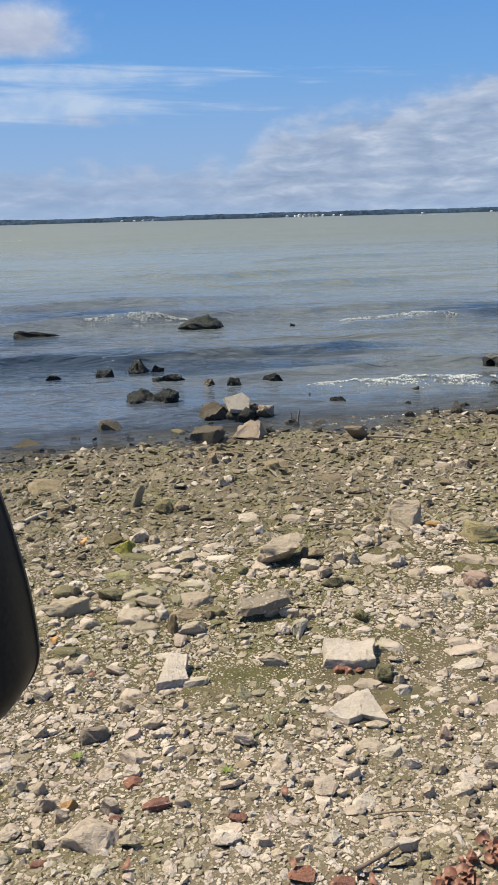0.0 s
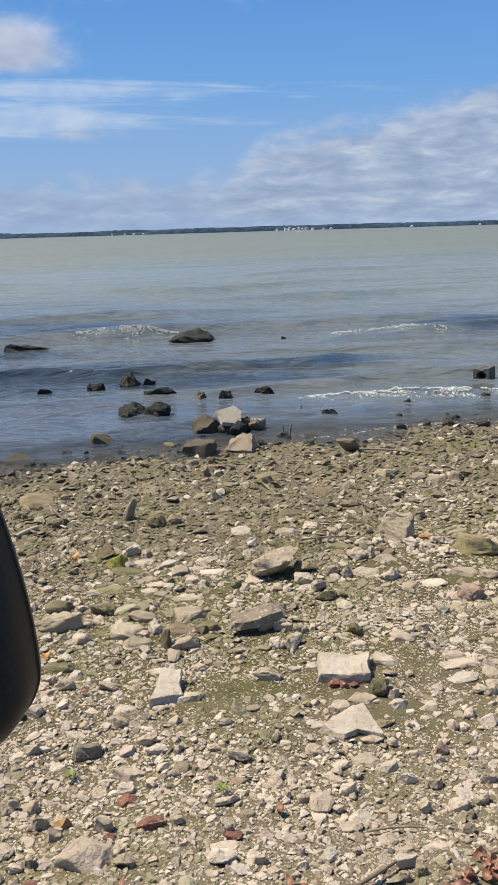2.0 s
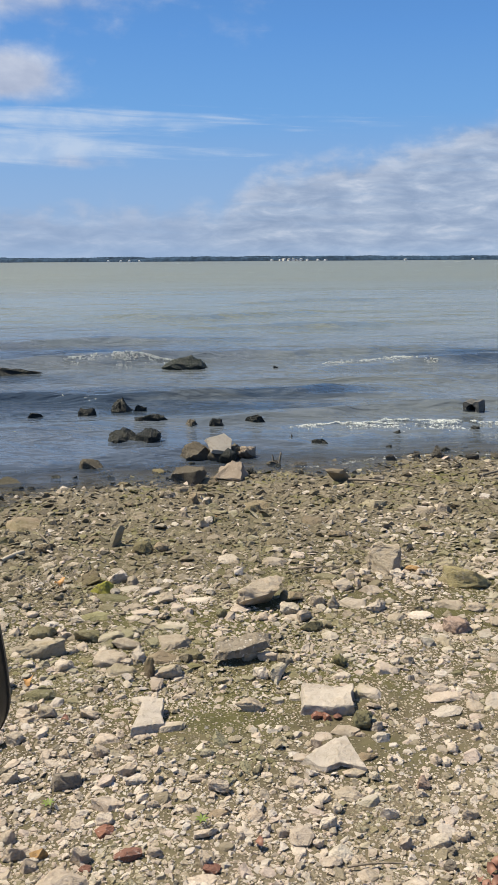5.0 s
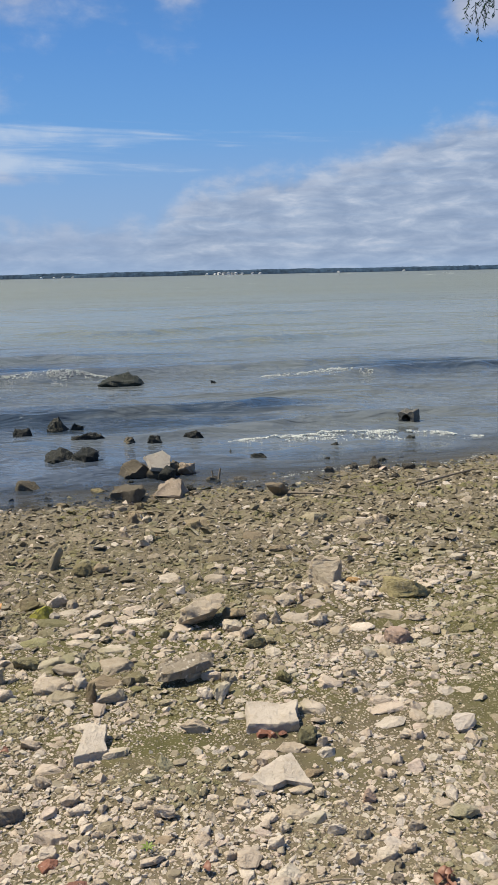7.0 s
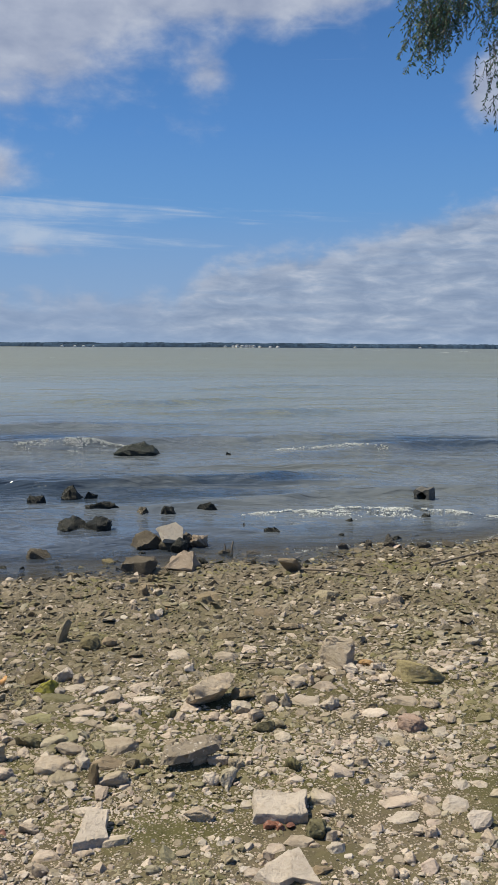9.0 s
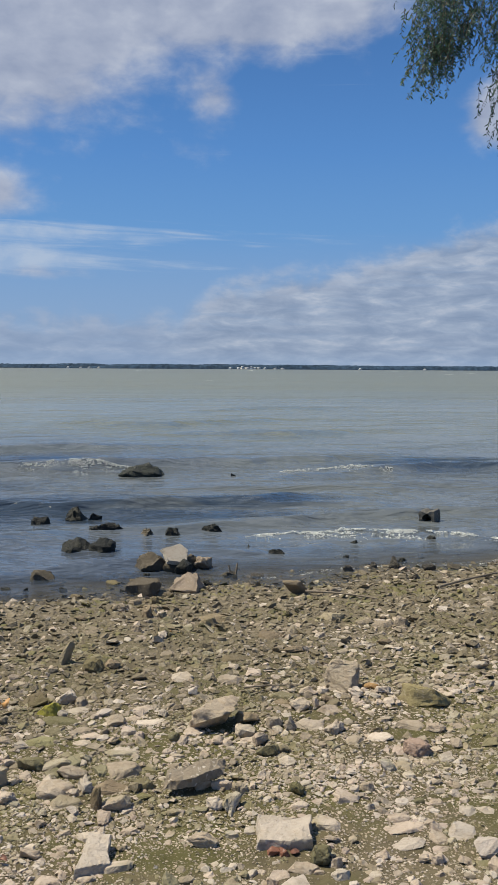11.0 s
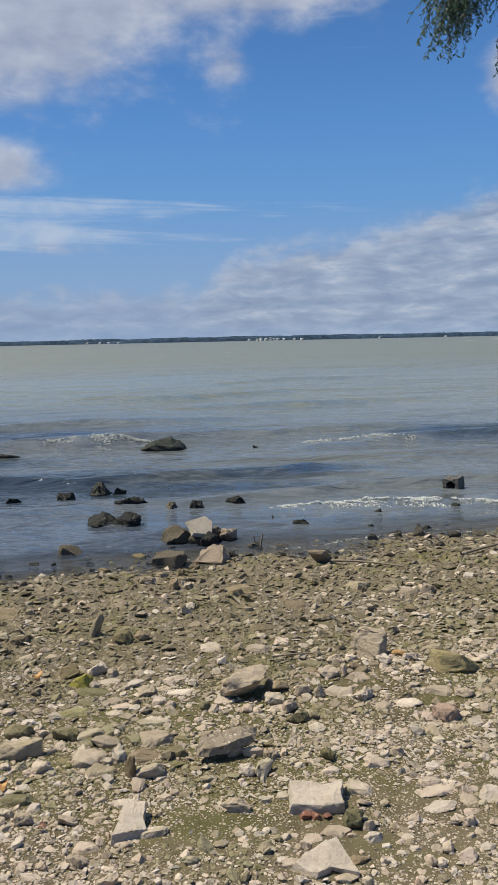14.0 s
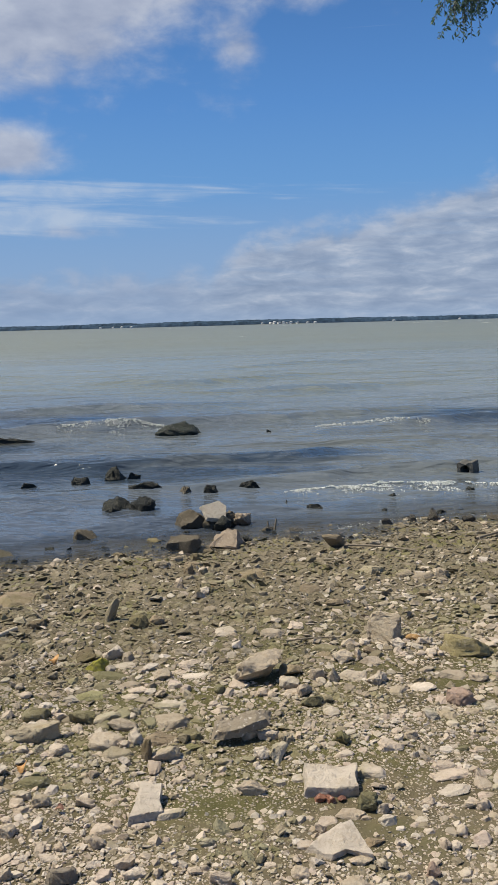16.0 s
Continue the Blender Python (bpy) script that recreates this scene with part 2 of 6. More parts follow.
PALE = [(0.655, 0.56, 0.46), (0.605, 0.505, 0.41), (0.70, 0.61, 0.51), (0.54, 0.45, 0.355)]
STONE = {
    "pale": stone_material("pale_limestone", PALE, silt=0.75),
    "white": stone_material("chalky_limestone", [(0.58, 0.51, 0.43), (0.53, 0.46, 0.38)]),
    "grey": stone_material("grey_limestone", [(0.50, 0.42, 0.325), (0.54, 0.455, 0.355), (0.45, 0.38, 0.29)], silt=0.4),
    "tan": stone_material("tan_stone", [(0.37, 0.29, 0.20), (0.33, 0.26, 0.18)], silt=0.5),
    "brown": stone_material("muddy_brown_stone", [(0.20, 0.155, 0.105), (0.24, 0.185, 0.13)], silt=0.5),
    "olive": stone_material("algae_filmed_stone", [(0.20, 0.185, 0.105), (0.24, 0.215, 0.13)], silt=0.5),
    "moss": stone_material("bright_mossy_stone", [(0.18, 0.16, 0.09)], moss=1.0),
    "moss2": stone_material("thin_mossy_stone", [(0.30, 0.28, 0.18)], silt=0.4, moss=0.22),
    "moss3": stone_material("brown_mossy_stone", [(0.33, 0.28, 0.165)], silt=0.1, moss=0.12),
    "pink": stone_material("pinkish_stone", [(0.46, 0.34, 0.27), (0.42, 0.31, 0.25)], silt=0.3),
    "orange": stone_material("ochre_stone", [(0.46, 0.29, 0.13), (0.42, 0.25, 0.14)], silt=0.15),
    "dark": stone_material("dark_silty_stone", [(0.085, 0.075, 0.058)], silt=0.12),
    "dark2": stone_material("dark_grey_stone", [(0.26, 0.225, 0.18), (0.22, 0.19, 0.155)], silt=0.3),
    "wet": stone_material("wet_black_stone", [(0.020, 0.023, 0.021), (0.032, 0.034, 0.028)], wet=True, speck=0.04),
    "pitted": stone_material("pitted_brown_grey_stone", [(0.30, 0.255, 0.195)], speck=0.5),
    "damp": stone_material("damp_grey_brown_stone", [(0.085, 0.078, 0.064), (0.11, 0.10, 0.082), (0.065, 0.062, 0.054)], wet=True, speck=0.1),
    # its strong pale specks are crust, and highlights of the knobs put into the colour
    "weed": stone_material("weed_crusted_wet_stone", [(0.020, 0.028, 0.023)], wet=True, speck=0.26),
    "pile": stone_material("brown_grey_boulder_stone", [(0.125, 0.108, 0.082), (0.15, 0.128, 0.098)], speck=0.12),
    "pilepink": stone_material("pinkish_grey_boulder_stone", [(0.33, 0.27, 0.21)], speck=0.2),
    "pilepale": stone_material("pale_grey_slab_stone", [(0.46, 0.415, 0.35)], speck=0.15),
    "wetpale": stone_material("wet_speckled_stone", [(0.10, 0.085, 0.06)], wet=True, speck=0.4),
    "brick": stone_material("worn_red_brick", [(0.27, 0.125, 0.085), (0.31, 0.15, 0.105), (0.24, 0.12, 0.09)], speck=0.3),
    "concrete": stone_material("wet_grey_concrete", [(0.13, 0.125, 0.11)], speck=0.35, rough=0.7),
    "scatter": stone_material("beach_stones", PALE + [(0.60, 0.53, 0.465), (0.66, 0.59, 0.515), (0.40, 0.345, 0.275), (0.50, 0.42, 0.34), (0.60, 0.535, 0.45), (0.31, 0.265, 0.19), (0.57, 0.47, 0.40)], island=True, silt=1.0),
    "piece": stone_material("beach_stone_pieces", PALE + [(0.60, 0.53, 0.465), (0.66, 0.59, 0.515), (0.40, 0.345, 0.275), (0.50, 0.42, 0.34), (0.60, 0.535, 0.45), (0.31, 0.265, 0.19), (0.57, 0.47, 0.40)], silt=1.0),
}


def ground_material():
    mat, k, bsdf = material("silty_beach_ground")
    p = k.node("ShaderNodeNewGeometry").outputs["Position"]
    x, y, z = k.split(p)
    broad, mid, fine = k.noise(p, 1.7, 5.0, 0.6), k.noise(p, 9.0, 5.0, 0.6), k.noise(p, 70.0, 5.0, 0.7)
    base = k.mix(k.step(mid, 0.32, 0.68), (0.064, 0.054, 0.025), (0.116, 0.097, 0.051))
    base = k.mix(k.step(broad, 0.42, 0.60, 0.0, 0.85), base, k.mix(mid, (0.060, 0.059, 0.017), (0.103, 0.096, 0.033)))
    near = k.math("SUBTRACT", y, k.math("MULTIPLY", x, 0.28))
    base = k.mix(k.step(k.math("ADD", near, k.math("MULTIPLY", broad, 1.5)), 2.4, 3.9, 0.5, 0.0), base, k.mix(fine, (0.155, 0.122, 0.088), (0.26, 0.215, 0.17)))
    # grit, each grain with its own tone
    bent = k.node("ShaderNodeVectorMath")
    bent.operation = "ADD"
    k.put(p, bent.inputs[0])
    shift = k.math("MULTIPLY", fine, 0.006)
    k.put(k.vector(shift, k.math("MULTIPLY", mid, 0.01), shift), bent.inputs[1])
    grit_d, grit_c = k.voronoi(bent.outputs[0], 105.0), k.voronoi(bent.outputs[0], 105.0, "Color")
    tone = k.split(grit_c)
    grain = k.math("MULTIPLY", k.step(grit_d, 0.50, 0.34), k.step(tone[0], 0.52, 0.60))
    base = k.mix(k.math("MULTIPLY", grain, k.step(near, 6.4, 3.5, 0.15, 0.38)), base, k.ramp(tone[1], [(0.0, (0.46, 0.39, 0.29)), (0.3, (0.30, 0.25, 0.175)), (0.7, (0.38, 0.32, 0.23)), (0.88, (0.58, 0.52, 0.44))], "CONSTANT"))
    base = k.mix(k.step(k.math("ADD", near, mid), 4.2, 6.6, 0.0, 0.75), base, k.mix(mid, (0.122, 0.102, 0.072), (0.200, 0.170, 0.122)))
    k.put(base, bsdf.inputs["Base Color"])
    k.put(k.step(k.math("ADD", near, k.math("MULTIPLY", mid, 0.5)), 6.6, 7.2, 0.9, 0.32), bsdf.inputs["Roughness"])
    bsdf.inputs["Specular IOR Level"].default_value = 0.3
    height = k.math("ADD", k.math("ADD", k.math("MULTIPLY", mid, 1.6), k.math("MULTIPLY", fine, 0.5)), k.math("MULTIPLY", grain, 0.5))
    k.put(k.bump(height, 0.9, 0.013), bsdf.inputs["Normal"])
    return mat


def water_material():
    mat, k, bsdf = material("murky_lake_water")
    p = k.node("ShaderNodeNewGeometry").outputs["Position"]
    x, y, z = k.split(p)
    long = k.noise(k.vector(k.math("MULTIPLY", x, 0.16), k.math("MULTIPLY", y, 0.5), 0.0), 1.0, 4.0, 0.55, 0.4)
    out_at = k.math("ADD", k.math("ADD", y, k.math("MULTIPLY", x, 0.35)), k.math("MULTIPLY", k.math("SUBTRACT", long, 0.5), 12.0))
    deep = k.step(out_at, 13.0, 27.0)
    # near the beach, the reflected sky's blue is put into the base colour
    shallow = k.mix(k.step(k.math("ADD", x, k.math("MULTIPLY", long, 2.0)), 0.2, 3.2), (0.070, 0.090, 0.124), (0.094, 0.114, 0.140))
    base = k.mix(deep, shallow, (0.149, 0.169, 0.150))
    base = k.mix(k.step(k.noise(k.vector(k.math("MULTIPLY", x, 0.05), k.math("MULTIPLY", y, 0.12), 5.0), 1.0, 4.0), 0.45, 0.66, 0.0, 0.4), base, (0.165, 0.174, 0.140))
    base = k.mix(k.step(y, 60.0, 700.0), base, (0.138, 0.155, 0.142))
    # dark patches: weed beds, and the shade of wave faces put into the colour
    rag = k.math("MULTIPLY", k.math("SUBTRACT", k.noise(k.vector(k.math("MULTIPLY", x, 0.45), k.math("MULTIPLY", y, 1.7), 9.0), 1.1, 7.0, 0.66, 0.5), 0.5), 3.4)
    for wx, wy, rx, ry in ((-3.6, 16.6, 2.2, 1.3), (5.0, 15.9, 1.9, 1.0), (-2.0, 10.8, 2.6, 1.3), (0.9, 11.2, 1.5, 0.6), (-4.0, 13.4, 1.8, 0.7)):
        u = k.math("POWER", k.math("DIVIDE", k.math("SUBTRACT", x, wx), rx), 2.0)
        v = k.math("POWER", k.math("DIVIDE", k.math("SUBTRACT", y, wy), ry), 2.0)
        base = k.mix(k.step(k.math("ADD", k.math("SQRT", k.math("ADD", u, v)), rag), 1.35, 0.35, 0.0, 0.78), base, (0.020, 0.037, 0.066))
    k.put(base, bsdf.inputs["Base Color"])
    bsdf.inputs["IOR"].default_value = 1.33
    k.put(k.step(y, 9.0, 90.0, 0.10, 0.42), bsdf.inputs["Roughness"])
    ripples = k.noise(k.vector(k.math("MULTIPLY", x, 2.2), k.math("MULTIPLY", y, 4.4), 0.0), 1.3, 3.0, 0.5, 0.3)
    chop = k.noise(k.vector(k.math("MULTIPLY", x, 0.42), k.math("MULTIPLY", y, 0.85), 2.0), 1.1, 4.0, 0.55, 0.6)
    swell = k.noise(k.vector(k.math("MULTIPLY", x, 0.02), k.math("MULTIPLY", y, 0.05), 4.0), 1.0, 5.0, 0.6)
    fine = k.noise(k.vector(k.math("MULTIPLY", x, 4.5), k.math("MULTIPLY", y, 9.0), 6.0), 1.5, 2.0, 0.5, 0.2)
    b = k.bump(swell, 0.5, 7.0)
    b = k.bump(chop, 0.7, 0.45, b)
    b = k.bump(ripples, 0.7, 0.075, b)
    k.put(k.bump(fine, 0.5, 0.010, b), bsdf.inputs["Normal"])
    # thin water over the stones lets them show
    depth = k.node("ShaderNodeAttribute")
    depth.attribute_name = "depth"
    depth = depth.outputs["Fac"]
    clear = k.node("ShaderNodeBsdfTransparent")
    clear.inputs[0].default_value = (0.80, 0.78, 0.70, 1.0)
    both = k.node("ShaderNodeMixShader")
    k.put(k.step(depth, 0.0, 0.075, 0.25, 1.0), both.inputs[0])
    k.put(clear.outputs[0], both.inputs[1])
    k.put(bsdf.outputs[0], both.inputs[2])
    k.put(both.outputs[0], mat.node_tree.nodes["Material Output"].inputs[0])
    return mat


def plain(name, colour, rough=0.6, vary=0.25, scale=30.0, metal=0.0, bump=0.0, spec=0.5):
    """A material with a mottled tone and a fine relief."""
    mat, k, bsdf = material(name)
    p = k.node("ShaderNodeNewGeometry").outputs["Position"]
    n = k.noise(p, scale, 5.0, 0.6)
    k.put(k.mix(k.step(n, 0.3, 0.7), tuple(c * (1 - vary) for c in colour), tuple(min(1.0, c * (1 + vary)) for c in colour)), bsdf.inputs["Base Color"])
    bsdf.inputs["Roughness"].default_value, bsdf.inputs["Metallic"].default_value = rough, metal
    bsdf.inputs["Specular IOR Level"].default_value = spec
    if bump:
        k.put(k.bump(n, bump, 0.004), bsdf.inputs["Normal"])
    return mat


def leaf_material(name, colours, through=0.25):
    mat, k, bsdf = material(name)
    tone = k.node("ShaderNodeNewGeometry").outputs["Random Per Island"]
    k.put(k.ramp(tone, [(i / max(1, len(colours) - 1), c) for i, c in enumerate(colours)]), bsdf.inputs["Base Color"])
    bsdf.inputs["Roughness"].default_value = 0.55
    glow = k.node("ShaderNodeBsdfTranslucent")
    k.put(k.ramp(tone, [(i / max(1, len(colours) - 1), tuple(min(1, v * 1.6) for v in c)) for i, c in enumerate(colours)]), glow.inputs[0])
    both = k.node("ShaderNodeMixShader")
    both.inputs[0].default_value = through
    k.put(bsdf.outputs[0], both.inputs[1])
    k.put(glow.outputs[0], both.inputs[2])
    k.put(both.outputs[0], mat.node_tree.nodes["Material Output"].inputs[0])
    return mat


MUD, WATER = ground_material(), water_material()
FOAM = plain("foam", (0.58, 0.60, 0.57), 0.7, 0.1, 40.0)
WOOD = plain("grey_driftwood", (0.20, 0.165, 0.12), 0.85, 0.35, 60.0, bump=0.6)
PALEWOOD = plain("bleached_stick", (0.40, 0.35, 0.27), 0.8, 0.2, 60.0, bump=0.4)
BARK = plain("willow_bark", (0.13, 0.10, 0.075), 0.9, 0.4, 25.0, bump=0.8)
LEAF = leaf_material("willow_leaves", [(0.035, 0.080, 0.050), (0.06, 0.12, 0.075), (0.12, 0.18, 0.13), (0.045, 0.095, 0.06)], 0.35)
DRY = leaf_material("dry_red_leaves", [(0.17, 0.06, 0.042), (0.24, 0.095, 0.06), (0.15, 0.065, 0.05), (0.32, 0.17, 0.11)], 0.1)
ORANGE = leaf_material("dry_orange_leaves", [(0.42, 0.19, 0.05), (0.50, 0.27, 0.09)], 0.1)
SPROUT = leaf_material("fresh_sprout", [(0.14, 0.20, 0.03), (0.20, 0.27, 0.05)], 0.2)
# the blue of distant haze is put into the woods' base colour
HAZY_WOODS = plain("far_woods", (0.030, 0.055, 0.090), 0.95, 0.4, 0.06, spec=0.1)
BANK = plain("far_bank", (0.10, 0.11, 0.09), 0.95, 0.3, 0.05, spec=0.1)
HOUSE_WALL = plain("white_house_wall", (0.78, 0.78, 0.76), 0.8, 0.06, 0.2)
HOUSE_ROOF = plain("pale_house_roof", (0.55, 0.55, 0.56), 0.8, 0.2, 0.2)
HOUSE_PANE = plain("dark_house_window", (0.05, 0.06, 0.08), 0.2, 0.1, 0.2)
BLACK = plain("black_moulded_plastic", (0.017, 0.020, 0.022), 0.40, 0.2, 220.0, bump=0.04, spec=0.10)
RIM = plain("mirror_rim", (0.055, 0.050, 0.042), 0.5, 0.15, 90.0)
GLASS, _gk, _gb = material("mirror_glass")
_gb.inputs["Metallic"].default_value, _gb.inputs["Roughness"].default_value = 1.0, 0.02
_gb.inputs["Base Color"].default_value = (0.85, 0.87, 0.88, 1)


# ---- the ground and the water ----
def shore(x):
    """How far ahead the waterline lies."""
    return 6.93 + 0.28 * np.clip(x, -30, 30) - 0.20 * np.exp(-(((x - 0.7) / 0.7) ** 2)) + 0.10 * np.sin(1.7 * x + 0.6) + 0.06 * np.sin(4.1 * x)


def waves(x, y, seeds, sizes):
    """A cheap smooth noise: a sum of sines in many directions."""
    rng = np.random.RandomState(seeds)
    z = 0.0 * x
    for size in sizes:
        for _ in range(4):
            a, ph = rng.uniform(0, 6.283, 2)
            z = z + np.sin((x * np.cos(a) + y * np.sin(a)) * 6.283 / (size * rng.uniform(0.7, 1.3)) + ph) * size
    return z


def land(x, y):
    """The height of the ground; 0 is the lake's level."""
    x, y = np.asarray(x, float), np.asarray(y, float)
    off = shore(x) - y
    z = np.where(off > 0, 0.033 * np.minimum(off, 9.0) + 0.004 * np.clip(off - 9.0, 0, 60), 0.05 * np.maximum(off, -60))
    near = np.clip(1.2 - np.abs(off - 4) / 9, 0, 1)
    return z + near * (waves(x, y, 5, (0.9, 0.42, 0.21)) * 0.0045 + waves(x, y, 9, (0.11, 0.06)) * 0.008)


def spread(lo, fine_lo, fine_hi, hi, step, grow=1.18):
    """Grid lines: evenly close in the middle, wider and wider outwards."""
    mid = list(np.arange(fine_lo, fine_hi + step / 2, step))
    left, d = [fine_lo], step
    while left[-1] > lo:
        d *= grow
        left.append(max(lo, left[-1] - d))
    right, d = [mid[-1]], step
    while right[-1] < hi:
        d *= grow
        right.append(min(hi, right[-1] + d))
    return np.array(left[:0:-1] + mid + right[1:])


def mesh_object(name, verts, faces, mat, smooth=True):
    """An object from arrays of corners and of faces with equal counts of corners."""
    me = bpy.data.meshes.new(name)
    verts, faces = np.asarray(verts, np.float32), np.asarray(faces, np.int32)
    me.vertices.add(len(verts))
    me.vertices.foreach_set("co", verts.ravel())
    me.loops.add(faces.size)
    me.loops.foreach_set("vertex_index", faces.ravel())
    me.polygons.add(len(faces))
    me.polygons.foreach_set("loop_start", np.arange(0, faces.size, faces.shape[1], dtype=np.int32))
    me.polygons.foreach_set("use_smooth", np.full(len(faces), smooth))
    me.update(calc_edges=True)
    me.validate()
    me.materials.append(mat)
    return new(name, me)


def sheet(name, xs, ys, height, mat):
    x, y = np.meshgrid(xs, ys)
    z = height(x, y)
    n, m = x.shape
    i = (np.arange(n - 1)[:, None] * m + np.arange(m - 1)).ravel()
    return mesh_object(name, np.stack([x, y, z], -1).reshape(-1, 3), np.stack([i, i + 1, i + m + 1, i + m], -1), mat)


ground = sheet("ground", spread(-3000, -3.4, 4.4, 3000, 0.035), spread(-3000, 0.9, 8.6, 60, 0.035), land, MUD)
tagged(ground, "olive-brown silty beach strewn with pale broken stones", "ground", kind="structure")


def water_height(x, y):
    """Low waves that run in to the shore, steeper on the near side, dying out with the distance."""
    out = y - shore(x)
    z = 0.0 * x
    rng = np.random.RandomState(12)
    for at, high in ((1.4, 0.038), (2.7, 0.095), (4.6, 0.12), (6.6, 0.13), (9.2, 0.14), (12.4, 0.14), (16.5, 0.12), (22, 0.13), (30, 0.13)):
        bend = sum(rng.uniform(0.05, 0.16) * at ** 0.5 * np.sin(x * rng.uniform(0.25, 0.9) + rng.uniform(0, 6)) for _ in range(3))
        bend = bend + 0.05 * np.sin(x * 3.1 + at * 2.0) + 0.03 * np.sin(x * 7.3 + at)
        along = 0.5 + 0.5 * np.sin(x * rng.uniform(0.35, 0.8) / (1 + at * 0.04) + rng.uniform(0, 6))
        d = (out - at - bend) / (0.15 + 0.028 * at)
        z = z + high * along**1.5 * np.where(d < 0, np.exp(-(d**2) * 2.6), np.exp(-(d**2) * 0.5))
    for x0, y0, long, high in ((-3.4, 17.0, 1.7, 0.08), (5.2, 17.0, 1.9, 0.06), (1.8, 11.1, 2.0, 0.07), (-1.6, 11.5, 1.7, 0.07), (2.6, 12.9, 2.2, 0.07), (-1.6, 9.35, 1.8, 0.045), (-1.9, 15.6, 1.4, 0.05), (2.7, 14.9, 1.6, 0.05), (2.0, 9.2, 1.9, 0.035)):
        d = (y - y0 - 0.10 * (x - x0) - 0.08 * np.sin(x * 1.9 + y0)) / (0.16 + 0.018 * y0)
        z = z + high * np.exp(-(((x - x0) / long) ** 2)) * np.where(d < 0, np.exp(-(d**2) * 2.2), np.exp(-(d**2) * 0.5))
    fade = np.clip(out / 1.0, 0.0, 1)
    far = np.exp(-np.maximum(out - 30, 0) / 60)
    z = z * fade * far
    z = z + fade * far * (waves(x * 0.45, y, 21, (0.9, 0.45, 0.24)) * 0.0035)
    return z + 0.002


xs, ys = spread(-3000, -5.2, 7.0, 3000, 0.06), spread(3.5, 6.0, 14.0, 4200, 0.045, 1.018)
water = sheet("water", xs, ys, water_height, WATER)
gx, gy = np.meshgrid(xs, ys)
depth = water.data.attributes.new("depth", "FLOAT", "POINT")
depth.data.foreach_set("value", (water_height(gx, gy) - land(gx, gy)).ravel().astype(np.float32))
tagged(water, "murky grey-green lake water with low waves", "water", kind="structure")


# ---- stones ----
def part(name, bm, mat, parent=None, label="", sharp=35.0):
    """Links a bmesh as one mesh object, under a thing or a part if there is one."""
    for f in bm.faces:
        f.smooth = True
    for e in bm.edges:
        if len(e.link_faces) == 2 and e.calc_face_angle(0.0) > radians(sharp):
            e.smooth = False
    me = bpy.data.meshes.new(name)
    bm.to_mesh(me)
    bm.free()
    me.materials.append(mat)
    ob = new(name, me)
    if parent:
        ob.parent = parent
    return tagged(ob, label)


def empty(name, at=(0, 0, 0), turn=(0, 0, 0)):
    ob = new(name)
    ob.matrix_world = pose(*at, *turn)
    return ob


def weathered(bm, size, amount=0.035, cuts=3, seed=0):
    """Chips the edges of a closed bmesh and roughens its faces."""
    thin = min(max(v.co[i] for v in bm.verts) - min(v.co[i] for v in bm.verts) for i in range(3))
    amount *= 1.5 * thin / size
    bmesh.ops.bevel(bm, geom=bm.edges[:], offset=thin * 0.03, segments=1, affect="EDGES", profile=0.6, clamp_overlap=True)
    bmesh.ops.triangulate(bm, faces=bm.faces[:])
    long = [e for e in bm.edges if e.calc_length() > size * 0.16]
    bmesh.ops.subdivide_edges(bm, edges=long, cuts=cuts, use_grid_fill=True)
    bmesh.ops.triangulate(bm, faces=bm.faces[:])
    bm.normal_update()
    shift = Vector((seed * 7.31, seed * 3.77, seed * 1.93))
    moves = []
    for v in bm.verts:
        q = v.co / size
        a = noise.noise(q * 2.6 + shift) * 0.45 + noise.noise(q * 7.0 + shift) * 0.5 + noise.noise(q * 17.0 + shift) * 0.5
        moves.append(v.normal * a * amount * size)
    for v, m in zip(bm.verts, moves):
        v.co += m
    return bm


def chunk(w, d, h, rng, corners=15, square=3.2):
    """A broken stone that fills a box of w by d by h, its foot at z = 0."""
    bm = bmesh.new()
    for _ in range(corners):
        v = np.array([rng.gauss(0, 1) for _ in range(3)])
        v = v / (np.abs(v) ** square).sum() ** (1 / square)
        bm.verts.new(v * rng.uniform(0.86, 1.0))
    hull = bmesh.ops.convex_hull(bm, input=bm.verts[:])
    bmesh.ops.delete(bm, geom=[g for g in hull["geom_interior"] if isinstance(g, bmesh.types.BMVert)], context="VERTS")
    lo = [min(v.co[i] for v in bm.verts) for i in range(3)]
    hi = [max(v.co[i] for v in bm.verts) for i in range(3)]
    for v in bm.verts:
        for i, s in enumerate((w, d, h)):
            v.co[i] = ((v.co[i] - lo[i]) / (hi[i] - lo[i]) - (0.5 if i < 2 else 0)) * s
    bmesh.ops.dissolve_limit(bm, angle_limit=radians(17), verts=bm.verts[:], edges=bm.edges[:])
    bmesh.ops.recalc_face_normals(bm, faces=bm.faces[:])
    return bm


